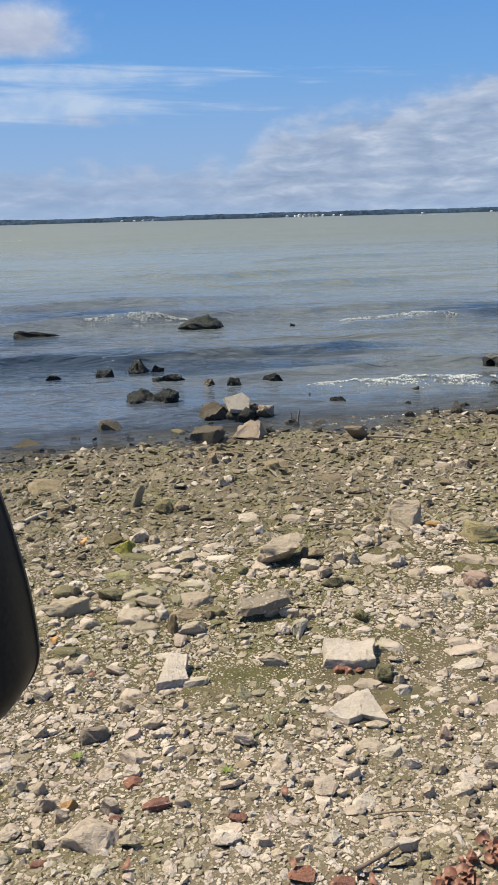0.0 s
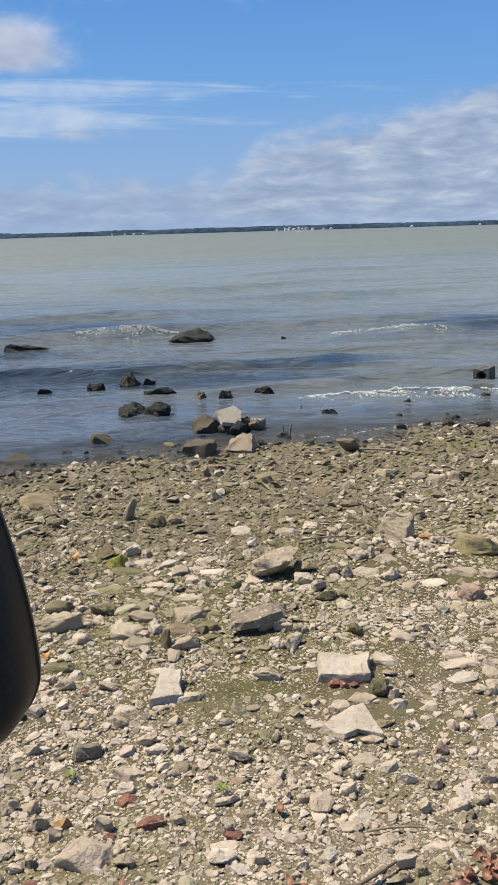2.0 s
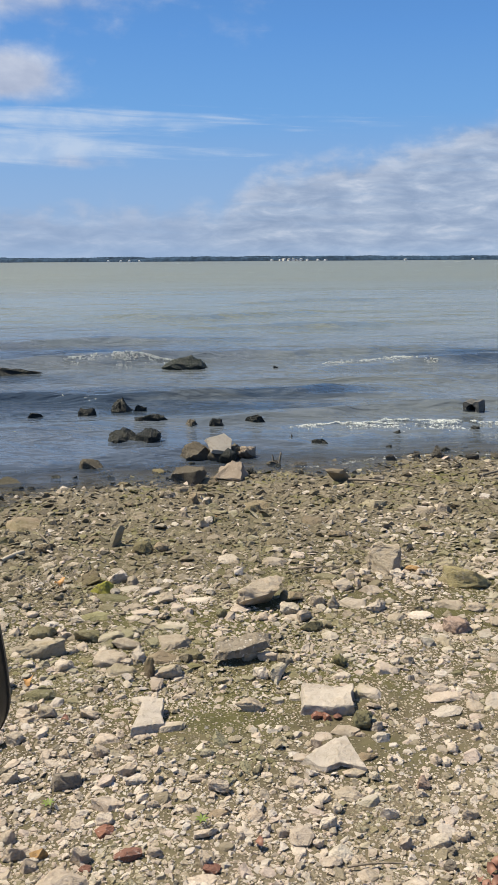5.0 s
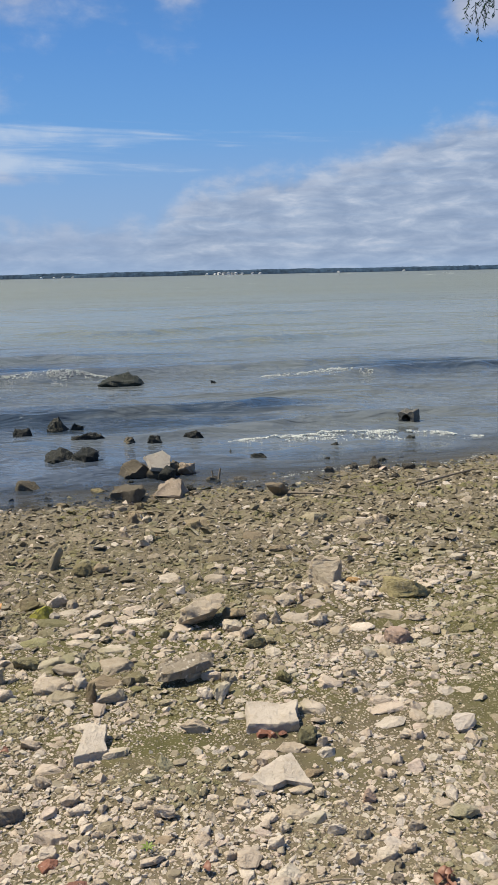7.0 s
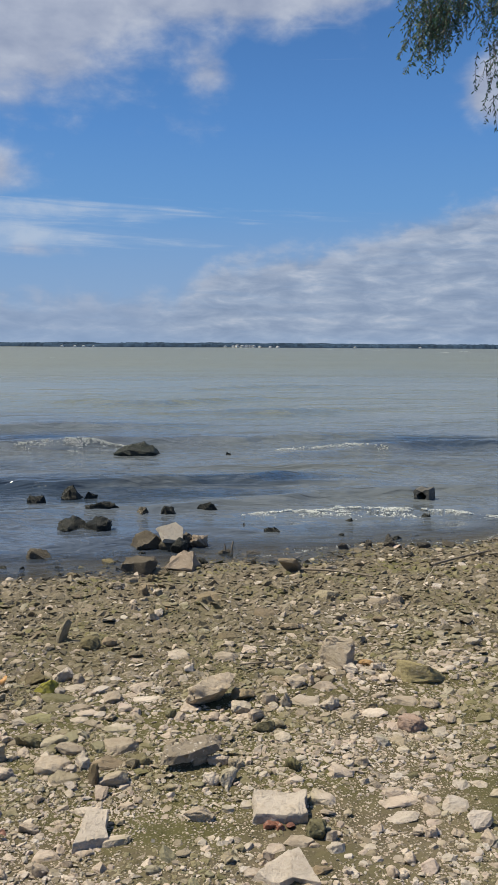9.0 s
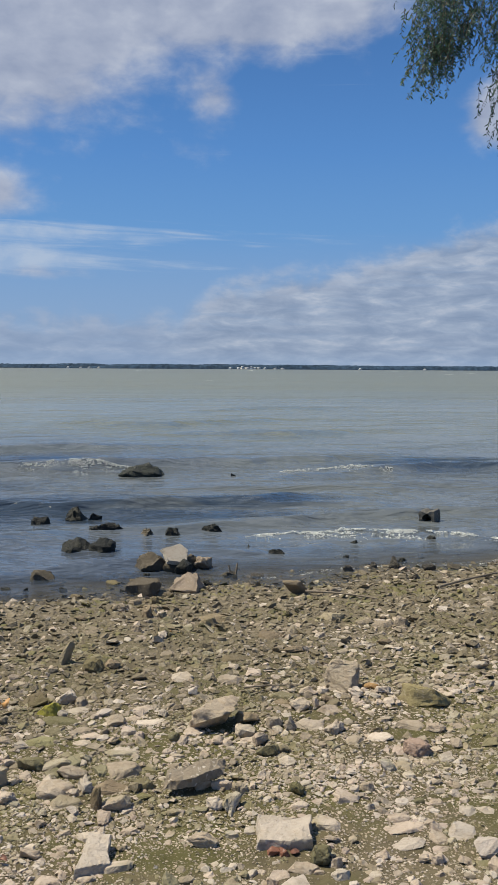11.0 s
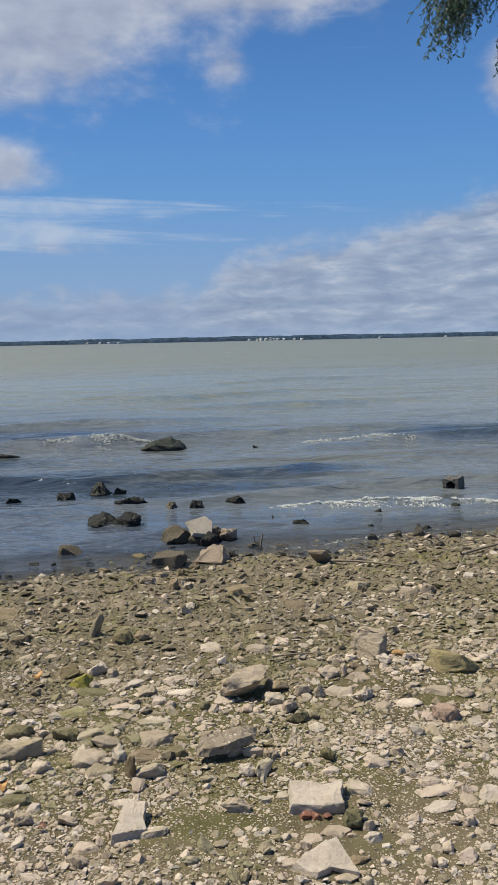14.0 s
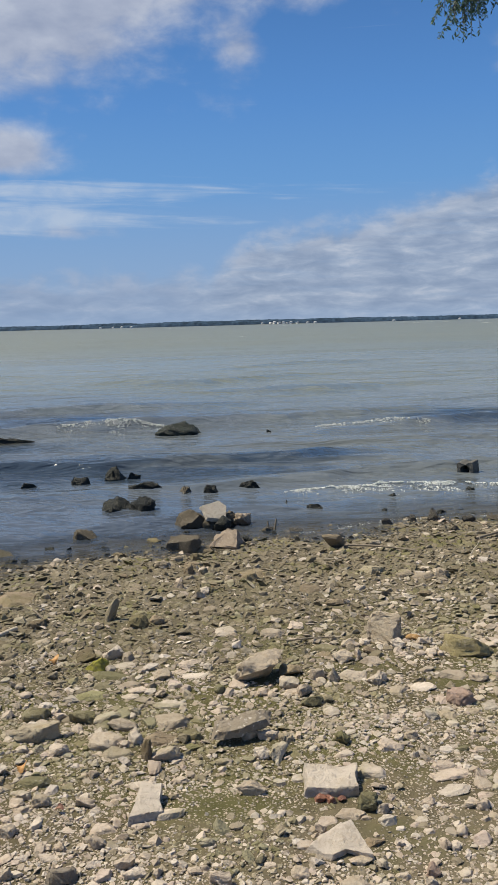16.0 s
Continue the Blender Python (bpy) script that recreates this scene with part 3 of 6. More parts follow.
def prism(outline, h, lean=0.0):
    """An upright block over an outline; lean draws its top in."""
    bm = bmesh.new()
    rng = random.Random(int(abs(sum(x * 31 + y * 17 for x, y in outline)) * 1000) + int(h * 500))
    full = []
    for (x, y), (u, v) in zip(outline, outline[1:] + outline[:1]):
        for s in (0.0, rng.uniform(0.35, 0.65)):
            j = h * 0.12 + 0.004
            full.append((x + (u - x) * s + rng.uniform(-j, j), y + (v - y) * s + rng.uniform(-j, j)))
    outline = full
    low = [bm.verts.new((x, y, 0)) for x, y in outline]
    cx, cy = sum(x for x, _ in outline) / len(outline), sum(y for _, y in outline) / len(outline)
    leans = [lean * rng.uniform(0.2, 1.8) + rng.uniform(-0.02, 0.05) for _ in outline]
    high = [bm.verts.new((x + (cx - x) * q, y + (cy - y) * q, h * rng.uniform(0.84, 1.08))) for (x, y), q in zip(outline, leans)]
    n = len(outline)
    bm.faces.new(high)
    bmesh.ops.triangulate(bm, faces=bm.faces[:])
    bm.faces.new(low[::-1])
    for i in range(n):
        bm.faces.new((low[i], low[(i + 1) % n], high[(i + 1) % n], high[i]))
    bmesh.ops.recalc_face_normals(bm, faces=bm.faces[:])
    return bm


LABELS = {
    "pale": ("pale limestone chunk lying on the beach", "rock"),
    "white": ("small chalky white stone on brown shards", "rock"),
    "grey": ("rough grey limestone chunk half sunk in the beach", "rock"),
    "tan": ("tan-brown flat stone lying on the shore", "rock"),
    "brown": ("muddy brown stone among the shards", "rock"),
    "olive": ("olive stone filmed with dried algae", "rock"),
    "moss": ("dark stone capped with bright green moss", "rock"),
    "moss2": ("pale stone with thin green moss", "rock"),
    "moss3": ("large brown stone patched with moss", "rock"),
    "pink": ("pinkish rough stone on the pebbles", "rock"),
    "orange": ("small ochre stone among pale pebbles", "rock"),
    "dark": ("dark silty stone at the waterline", "rock"),
    "dark2": ("dark grey stone among pale pebbles", "rock"),
    "wet": ("wet black rock rising from the water", "rock"),
    "damp": ("damp grey-brown stone at the waterline", "rock"),
    "weed": ("long wet rock crusted with weed in the waves", "rock"),
    "pile": ("brown-grey rough boulder in a rock pile", "rock"),
    "pilepink": ("pinkish-grey boulder in a rock pile", "rock"),
    "wetpale": ("wet speckled rock rising from the water", "rock"),
}
def slab(w, d, h, rng):
    """A flat broken stone: an uneven outline with sloping flanks, and a top that tilts."""
    bm = bmesh.new()
    n = rng.choice((5, 6, 7, 8))
    spin, tilt_x, tilt_y = rng.uniform(0, 6.283), rng.uniform(-0.28, 0.28), rng.uniform(-0.25, 0.2)
    for i in range(n):
        a = spin + 6.283 * (i + rng.uniform(-0.36, 0.36)) / n
        c, q = math.cos(a), math.sin(a)
        r = rng.uniform(0.74, 1.0)
        bm.verts.new((c * r, q * r, rng.uniform(0.0, 0.5)))
        s = rng.uniform(0.52, 0.94)
        bm.verts.new((c * r * s, q * r * s, 0.85 + tilt_x * c + tilt_y * q + rng.uniform(-0.12, 0.12)))
    bmesh.ops.convex_hull(bm, input=bm.verts[:])
    bmesh.ops.delete(bm, geom=[v for v in bm.verts if not v.link_faces], context="VERTS")
    lo = [min(v.co[i] for v in bm.verts) for i in range(3)]
    hi = [max(v.co[i] for v in bm.verts) for i in range(3)]
    for v in bm.verts:
        for i, size in enumerate((w, d, h)):
            v.co[i] = ((v.co[i] - lo[i]) / (hi[i] - lo[i]) - (0.5 if i < 2 else 0)) * size
    bmesh.ops.dissolve_limit(bm, angle_limit=radians(7), verts=bm.verts[:], edges=bm.edges[:])
    bmesh.ops.recalc_face_normals(bm, faces=bm.faces[:])
    return bm


TAKEN = []  # x, y and radius of every stone placed one by one
_rock_count = [0]


def settle(ob, x, y, sink, turn=(0, 0, 0), base=None):
    z = float(land(x, y)) if base is None else base
    ob.matrix_world = pose(x, y, z - sink, *turn)
    return ob


def rock(look_of, x, y, w, d, h, label="", turn=None):
    """One stone of its own, w across, d deep and h high above the ground."""
    _rock_count[0] += 1
    rng = random.Random(_rock_count[0] * 13 + 5)
    wet = look_of.startswith("we")
    foot = float(land(x, y))
    below = max(0.0, -foot) if wet else 0.0
    sink = h * 0.22
    size = max(w, d, h)
    corners, square, amount = rng.choice((12, 14, 17)), rng.choice((2.4, 3.0, 4.0)), 0.085
    if wet:
        corners, square, amount = rng.choice((13, 15, 17)), rng.choice((2.4, 3.0)), 0.15
    if look_of.startswith("pile"):
        corners, square, amount = 12, 2.8, 0.14
    bm = weathered(chunk(w, d, (h + sink) if not wet else h + below + 0.03, rng, corners, square), size, amount, 3 if size > 0.09 else 2, _rock_count[0])
    ob = part("rock", bm, STONE[look_of])
    if turn is None:
        turn = (rng.uniform(-7, 7), rng.uniform(-7, 7), rng.uniform(-10, 10))
    settle(ob, x, y, 0.03 if wet else sink, turn)
    TAKEN.append((x, y, 0.5 * max(w, d) * 0.85))
    text, cat = LABELS[look_of]
    return tagged(ob, label or text, cat)


def stone_of(look_of, form, x, y, w, d, h):
    """One stone of the dry beach: a flat slab, a broken chunk or a worn round one."""
    _rock_count[0] += 1
    rng = random.Random(_rock_count[0] * 7 + 11)
    sink = h * 0.22 + 0.004
    if form == "slab":
        bm = slab(w * 1.1, d * 1.15, h + sink, rng)
    elif form == "round":
        bm = chunk(w * 1.04, d * 1.04, h + sink, rng, 34, 2.1)
    elif rng.random() < 0.4:
        bm = slab(w * 1.08, d * 1.12, (h + sink) * 1.1, rng)
    else:
        bm = chunk(w * 1.08, d * 1.12, (h + sink) * 1.05, rng, rng.choice((12, 15, 19)), rng.choice((2.2, 2.8, 3.6)))
    size = max(w, d, h)
    ob = part("rock", weathered(bm, size, 0.06 if form == "round" else 0.14, 3 if size > 0.1 else 2, _rock_count[0]), STONE[look_of], sharp=32)
    settle(ob, x, y, sink, (rng.uniform(-9, 9), rng.uniform(-9, 9), rng.uniform(-12, 12)))
    TAKEN.append((x, y, 0.5 * max(w, d) * 0.8))
    text, cat = LABELS[look_of]
    return tagged(ob, text, cat)


# stones at the sides and at the waterline
rock("dark", -1.891, 6.877, 0.260, 0.304, 0.070)
rock("tan", 0.859, 6.712, 0.228, 0.097, 0.115)
rock("pale", 1.199, 6.664, 0.099, 0.055, 0.061)
# the stones that stand out on the beach, from the water to the nearest
stone_of("damp", "slab", -0.743, 7.417, 0.085, 0.098, 0.043)
stone_of("damp", "chunk", -0.676, 7.557, 0.052, 0.060, 0.034)
stone_of("brown", "slab", -0.600, 7.461, 0.069, 0.076, 0.028)
stone_of("damp", "slab", -0.531, 7.547, 0.096, 0.075, 0.027)
stone_of("brown", "chunk", -0.646, 7.156, 0.116, 0.108, 0.041)
stone_of("pale", "chunk", -0.524, 6.316, 0.128, 0.107, 0.046)
stone_of("pale", "slab", -0.413, 6.498, 0.106, 0.095, 0.039)
stone_of("tan", "slab", -0.277, 6.307, 0.132, 0.096, 0.041)
stone_of("brown", "slab", -0.194, 6.762, 0.149, 0.104, 0.042)
stone_of("tan", "chunk", -0.303, 6.103, 0.078, 0.090, 0.070)
stone_of("brown", "chunk", -0.241, 6.554, 0.104, 0.076, 0.031)
stone_of("tan", "slab", 0.140, 5.832, 0.129, 0.139, 0.064)
stone_of("pale", "slab", -0.299, 5.919, 0.069, 0.052, 0.023)
stone_of("white", "chunk", -0.177, 5.533, 0.059, 0.067, 0.040)
stone_of("pale", "chunk", -0.362, 5.702, 0.060, 0.069, 0.034)
stone_of("pale", "chunk", -0.664, 5.676, 0.116, 0.089, 0.042)
stone_of("brown", "chunk", -0.790, 6.071, 0.071, 0.061, 0.027)
stone_of("olive", "slab", -0.148, 5.596, 0.118, 0.104, 0.049)
stone_of("pale", "slab", 0.201, 6.170, 0.050, 0.058, 0.031)
stone_of("brown", "slab", -0.900, 6.727, 0.101, 0.073, 0.029)
stone_of("dark", "chunk", -0.524, 8.157, 0.093, 0.107, 0.062)
stone_of("damp", "slab", -1.135, 7.204, 0.133, 0.096, 0.036)
stone_of("pale", "chunk", -0.527, 6.325, 0.132, 0.114, 0.045)
stone_of("pale", "chunk", -0.667, 5.692, 0.116, 0.101, 0.044)
stone_of("pale", "slab", -0.135, 5.208, 0.092, 0.088, 0.017)
stone_of("brown", "chunk", -0.907, 5.196, 0.099, 0.063, 0.029)
stone_of("tan", "round", -1.364, 4.904, 0.049, 0.056, 0.036)
stone_of("brown", "chunk", -1.186, 4.952, 0.105, 0.089, 0.043)
stone_of("brown", "round", -0.565, 4.893, 0.134, 0.128, 0.064)
stone_of("tan", "round", -0.456, 4.926, 0.094, 0.087, 0.043)
stone_of("pale", "slab", -0.037, 4.695, 0.126, 0.109, 0.023)
stone_of("pale", "slab", -1.096, 4.685, 0.083, 0.087, 0.018)
stone_of("pale", "slab", -0.951, 4.676, 0.067, 0.062, 0.013)
stone_of("white", "chunk", -0.650, 4.446, 0.126, 0.120, 0.065)
stone_of("brown", "chunk", -0.797, 4.393, 0.103, 0.108, 0.058)
stone_of("moss", "chunk", -0.716, 4.232, 0.127, 0.081, 0.045)
stone_of("pale", "slab", -0.580, 4.262, 0.137, 0.069, 0.012)
stone_of("pale", "chunk", -0.566, 4.349, 0.062, 0.071, 0.039)
stone_of("olive", "slab", -0.624, 4.114, 0.191, 0.096, 0.014)
stone_of("grey", "chunk", -0.355, 4.060, 0.096, 0.075, 0.044)
stone_of("pale", "slab", -0.269, 4.107, 0.080, 0.059, 0.014)
stone_of("pale", "slab", -0.202, 4.048, 0.166, 0.083, 0.010)
stone_of("pale", "slab", -0.241, 4.250, 0.137, 0.082, 0.019)
stone_of("pale", "round", -0.292, 3.926, 0.071, 0.036, 0.022)
stone_of("olive", "round", -0.072, 3.864, 0.053, 0.058, 0.036)
stone_of("pale", "round", -0.101, 3.720, 0.049, 0.033, 0.021)
stone_of("grey", "slab", -0.052, 3.673, 0.069, 0.057, 0.015)
stone_of("olive", "slab", -0.644, 3.981, 0.103, 0.074, 0.018)
stone_of("pale", "slab", -0.515, 3.993, 0.132, 0.079, 0.019)
stone_of("pale", "slab", -0.476, 3.916, 0.136, 0.068, 0.010)
stone_of("pale", "chunk", -0.500, 3.847, 0.084, 0.042, 0.012)
stone_of("moss2", "slab", -0.681, 3.872, 0.167, 0.084, 0.021)
stone_of("pale", "round", -1.065, 4.005, 0.046, 0.047, 0.027)
stone_of("pale", "round", -1.014, 3.903, 0.062, 0.048, 0.028)
stone_of("pale", "round", -0.571, 3.594, 0.123, 0.061, 0.035)
stone_of("olive", "chunk", -0.695, 3.591, 0.112, 0.069, 0.045)
stone_of("grey", "round", -0.499, 3.492, 0.135, 0.067, 0.041)
stone_of("grey", "slab", -0.547, 3.359, 0.151, 0.117, 0.034)
stone_of("pale", "chunk", -0.459, 3.640, 0.056, 0.047, 0.031)
stone_of("pale", "chunk", -0.427, 3.358, 0.064, 0.069, 0.048)
stone_of("grey", "slab", -0.279, 3.512, 0.152, 0.136, 0.038)
stone_of("tan", "slab", -0.316, 3.362, 0.157, 0.097, 0.028)
stone_of("olive", "chunk", -0.185, 3.371, 0.087, 0.046, 0.032)
stone_of("grey", "chunk", -0.871, 3.453, 0.205, 0.113, 0.076)
stone_of("pale", "chunk", -0.733, 3.288, 0.089, 0.060, 0.042)
stone_of("pale", "chunk", -0.470, 3.323, 0.049, 0.034, 0.024)
stone_of("brown", "chunk", -0.368, 3.214, 0.043, 0.049, 0.073)
stone_of("grey", "chunk", -0.286, 3.220, 0.111, 0.056, 0.038)
stone_of("pale", "slab", -0.368, 3.021, 0.112, 0.059, 0.018)
stone_of("pale", "chunk", -0.899, 3.339, 0.061, 0.033, 0.022)
stone_of("pale", "chunk", -0.832, 3.333, 0.054, 0.032, 0.022)
stone_of("pale", "slab", -0.482, 3.245, 0.131, 0.073, 0.021)
stone_of("pale", "chunk", -0.564, 3.101, 0.046, 0.033, 0.024)
stone_of("olive", "slab", -0.796, 3.073, 0.125, 0.073, 0.022)
stone_of("olive", "round", -0.913, 3.672, 0.133, 0.088, 0.056)
stone_of("pale", "slab", -0.227, 3.060, 0.068, 0.045, 0.014)
stone_of("pale", "round", -0.060, 3.159, 0.061, 0.030, 0.021)
stone_of("pale", "chunk", -0.793, 3.634, 0.048, 0.048, 0.030)
stone_of("pale", "slab", -0.304, 3.725, 0.175, 0.088, 0.019)
stone_of("pale", "slab", 1.037, 5.965, 0.174, 0.200, 0.040)
stone_of("pale", "slab", 1.255, 5.811, 0.118, 0.135, 0.036)
stone_of("pale", "slab", 1.375, 5.770, 0.161, 0.161, 0.027)
stone_of("pale", "chunk", 1.508, 5.754, 0.101, 0.116, 0.050)
stone_of("white", "chunk", 0.879, 5.469, 0.073, 0.069, 0.031)
stone_of("pale", "slab", 0.614, 5.763, 0.113, 0.071, 0.012)
stone_of("pale", "slab", 0.489, 5.778, 0.057, 0.065, 0.014)
stone_of("tan", "slab", 0.170, 5.988, 0.208, 0.148, 0.025)
stone_of("brown", "slab", 0.541, 5.487, 0.169, 0.144, 0.026)
stone_of("brown", "slab", 0.286, 5.020, 0.159, 0.123, 0.024)
stone_of("white", "chunk", 0.263, 4.826, 0.065, 0.051, 0.025)
stone_of("pale", "slab", 0.375, 4.752, 0.088, 0.100, 0.021)
stone_of("pale", "slab", 0.231, 4.645, 0.142, 0.108, 0.023)
stone_of("brown", "round", 1.274, 5.252, 0.093, 0.071, 0.032)
stone_of("tan", "round", 0.673, 5.168, 0.146, 0.073, 0.033)
stone_of("tan", "slab", -1.447, 5.566, 0.242, 0.253, 0.045)
stone_of("orange", "round", 1.006, 4.464, 0.099, 0.053, 0.028)
stone_of("pale", "chunk", 0.889, 4.340, 0.068, 0.075, 0.041)
stone_of("white", "chunk", 0.966, 4.347, 0.038, 0.036, 0.019)
stone_of("pale", "chunk", 1.055, 4.383, 0.085, 0.059, 0.031)
stone_of("pale", "slab", 1.223, 4.556, 0.114, 0.060, 0.012)
stone_of("moss3", "chunk", 1.249, 4.227, 0.262, 0.148, 0.081)
stone_of("pale", "chunk", 0.648, 4.410, 0.101, 0.080, 0.043)
stone_of("pale", "chunk", 0.734, 4.427, 0.063, 0.059, 0.032)
stone_of("olive", "slab", 0.504, 4.379, 0.156, 0.098, 0.022)
stone_of("brown", "chunk", 0.735, 4.295, 0.077, 0.056, 0.031)
stone_of("pale", "round", 0.995, 4.200, 0.048, 0.041, 0.023)
stone_of("pale", "round", 1.048, 4.200, 0.057, 0.055, 0.030)
stone_of("pale", "round", 1.093, 4.185, 0.033, 0.038, 0.027)
stone_of("grey", "chunk", 0.577, 4.188, 0.111, 0.086, 0.049)
stone_of("pale", "chunk", 0.659, 4.207, 0.033, 0.038, 0.050)
stone_of("pale", "slab", 0.724, 4.139, 0.134, 0.090, 0.021)
stone_of("grey", "chunk", 0.418, 3.989, 0.095, 0.079, 0.047)
stone_of("pale", "chunk", 0.492, 3.954, 0.049, 0.056, 0.051)
stone_of("pale", "slab", 0.591, 3.962, 0.157, 0.106, 0.026)
stone_of("white", "chunk", 0.703, 3.897, 0.101, 0.077, 0.046)
stone_of("tan", "slab", 0.487, 4.270, 0.083, 0.058, 0.013)
stone_of("pale", "chunk", 0.974, 4.001, 0.078, 0.039, 0.021)
stone_of("grey", "slab", 1.085, 3.924, 0.150, 0.102, 0.024)
stone_of("pale", "chunk", 1.198, 3.876, 0.090, 0.067, 0.039)
stone_of("pale", "slab", 0.900, 3.782, 0.129, 0.070, 0.017)
stone_of("grey", "slab", 0.784, 3.761, 0.090, 0.085, 0.021)
stone_of("pink", "chunk", 1.046, 3.638, 0.129, 0.094, 0.059)
stone_of("pale", "chunk", 0.426, 3.697, 0.073, 0.051, 0.033)
stone_of("olive", "chunk", 0.359, 3.655, 0.098, 0.063, 0.041)
stone_of("pale", "round", 0.133, 3.823, 0.061, 0.057, 0.035)
stone_of("pale", "round", 0.183, 3.802, 0.047, 0.051, 0.032)
stone_of("pale", "chunk", 0.265, 3.907, 0.090, 0.071, 0.043)
stone_of("pale", "slab", 0.292, 3.836, 0.097, 0.052, 0.013)
stone_of("pale", "chunk", 0.219, 3.663, 0.032, 0.029, 0.019)
stone_of("pale", "chunk", 0.138, 3.323, 0.093, 0.047, 0.033)
stone_of("grey", "chunk", 0.208, 3.283, 0.060, 0.044, 0.032)
stone_of("pale", "chunk", 0.103, 3.180, 0.063, 0.056, 0.042)
stone_of("pale", "chunk", 0.175, 3.166, 0.082, 0.060, 0.045)
stone_of("olive", "chunk", 0.435, 3.258, 0.062, 0.053, 0.038)
stone_of("pale", "slab", 0.431, 3.162, 0.089, 0.051, 0.015)
stone_of("pale", "slab", 0.630, 3.197, 0.106, 0.072, 0.021)
stone_of("pale", "chunk", 0.674, 3.248, 0.041, 0.031, 0.022)
stone_of("grey", "chunk", 0.727, 3.267, 0.056, 0.036, 0.025)
stone_of("pale", "slab", 0.522, 3.005, 0.116, 0.085, 0.027)
stone_of("pale", "slab", 0.808, 3.041, 0.097, 0.055, 0.017)
stone_of("pale", "slab", 0.897, 3.023, 0.045, 0.037, 0.011)
stone_of("pale", "chunk", 0.712, 3.125, 0.040, 0.025, 0.018)
stone_of("grey", "slab", 0.944, 3.487, 0.076, 0.076, 0.020)
stone_of("grey", "slab", 1.064, 3.519, 0.077, 0.043, 0.011)
stone_of("olive", "slab", 0.915, 3.176, 0.066, 0.043, 0.012)
stone_of("pale", "slab", 0.985, 3.156, 0.066, 0.040, 0.011)
stone_of("pale", "slab", 0.815, 2.987, 0.166, 0.083, 0.010)
stone_of("pale", "chunk", 0.922, 2.953, 0.044, 0.035, 0.026)
stone_of("pale", "chunk", 0.427, 3.593, 0.060, 0.031, 0.020)
stone_of("pale", "slab", 0.818, 3.940, 0.043, 0.037, 0.010)
stone_of("pale", "chunk", -0.725, 2.893, 0.075, 0.048, 0.037)
stone_of("pale", "chunk", -0.561, 2.883, 0.075, 0.045, 0.036)
stone_of("pale", "chunk", -0.806, 2.965, 0.055, 0.038, 0.029)
stone_of("pale", "slab", -0.790, 2.857, 0.060, 0.049, 0.016)
stone_of("pale", "slab", -0.472, 2.712, 0.096, 0.050, 0.017)
stone_of("pale", "chunk", -0.475, 2.619, 0.063, 0.044, 0.038)
stone_of("pale", "chunk", -0.595, 2.593, 0.045, 0.031, 0.027)
stone_of("grey", "chunk", -0.789, 2.697, 0.071, 0.041, 0.034)
stone_of("pale", "round", -0.394, 2.655, 0.040, 0.022, 0.019)
stone_of("pale", "round", -0.106, 2.564, 0.053, 0.027, 0.024)
stone_of("pale", "slab", -0.282, 2.612, 0.049, 0.057, 0.029)
stone_of("pale", "slab", -0.245, 2.785, 0.108, 0.064, 0.022)
stone_of("pale", "chunk", -0.346, 2.724, 0.062, 0.031, 0.010)
stone_of("dark2", "chunk", -0.562, 2.435, 0.098, 0.049, 0.038)
stone_of("pale", "chunk", -0.626, 2.541, 0.068, 0.034, 0.010)
stone_of("grey", "chunk", -0.752, 2.463, 0.051, 0.035, 0.031)
stone_of("pale", "slab", -0.410, 2.328, 0.110, 0.059, 0.024)
stone_of("pale", "chunk", -0.412, 2.255, 0.056, 0.028, 0.027)
stone_of("pale", "round", -0.269, 2.315, 0.043, 0.021, 0.018)
stone_of("pale", "chunk", -0.064, 2.379, 0.064, 0.036, 0.035)
stone_of("pale", "chunk", -0.152, 2.282, 0.046, 0.023, 0.023)
stone_of("tan", "slab", -0.067, 2.260, 0.072, 0.036, 0.010)
stone_of("pale", "chunk", -0.334, 2.258, 0.031, 0.020, 0.020)
stone_of("pale", "chunk", -0.093, 2.032, 0.032, 0.034, 0.038)
stone_of("orange", "chunk", -0.574, 2.095, 0.054, 0.030, 0.032)
stone_of("pale", "chunk", -0.650, 2.089, 0.060, 0.034, 0.036)
stone_of("pale", "chunk", -0.592, 2.034, 0.048, 0.027, 0.029)
stone_of("pale", "chunk", -0.452, 2.067, 0.048, 0.038, 0.042)
stone_of("pale", "chunk", -0.692, 2.177, 0.047, 0.031, 0.032)
stone_of("grey", "chunk", -0.755, 2.178, 0.059, 0.048, 0.048)
stone_of("pale", "chunk", -0.241, 2.084, 0.049, 0.025, 0.022)
stone_of("pale", "chunk", -0.111, 1.912, 0.083, 0.042, 0.034)
stone_of("pale", "slab", -0.101, 1.978, 0.093, 0.047, 0.010)
stone_of("dark2", "chunk", -0.629, 1.928, 0.035, 0.028, 0.032)
stone_of("pale", "chunk", -0.386, 1.941, 0.031, 0.025, 0.029)
stone_of("grey", "chunk", -0.373, 1.900, 0.060, 0.030, 0.028)
stone_of("pale", "chunk", -0.673, 1.913, 0.046, 0.023, 0.021)
stone_of("pale", "chunk", -0.370, 2.487, 0.063, 0.036, 0.033)
stone_of("pale", "chunk", -0.331, 2.435, 0.074, 0.037, 0.024)
stone_of("grey", "chunk", 0.050, 2.922, 0.102, 0.051, 0.041)
stone_of("white", "slab", 0.792, 2.881, 0.150, 0.075, 0.010)
stone_of("olive", "chunk", 0.462, 2.778, 0.069, 0.068, 0.056)
stone_of("white", "chunk", 0.508, 2.739, 0.043, 0.037, 0.031)
stone_of("grey", "slab", 0.390, 2.716, 0.108, 0.055, 0.019)
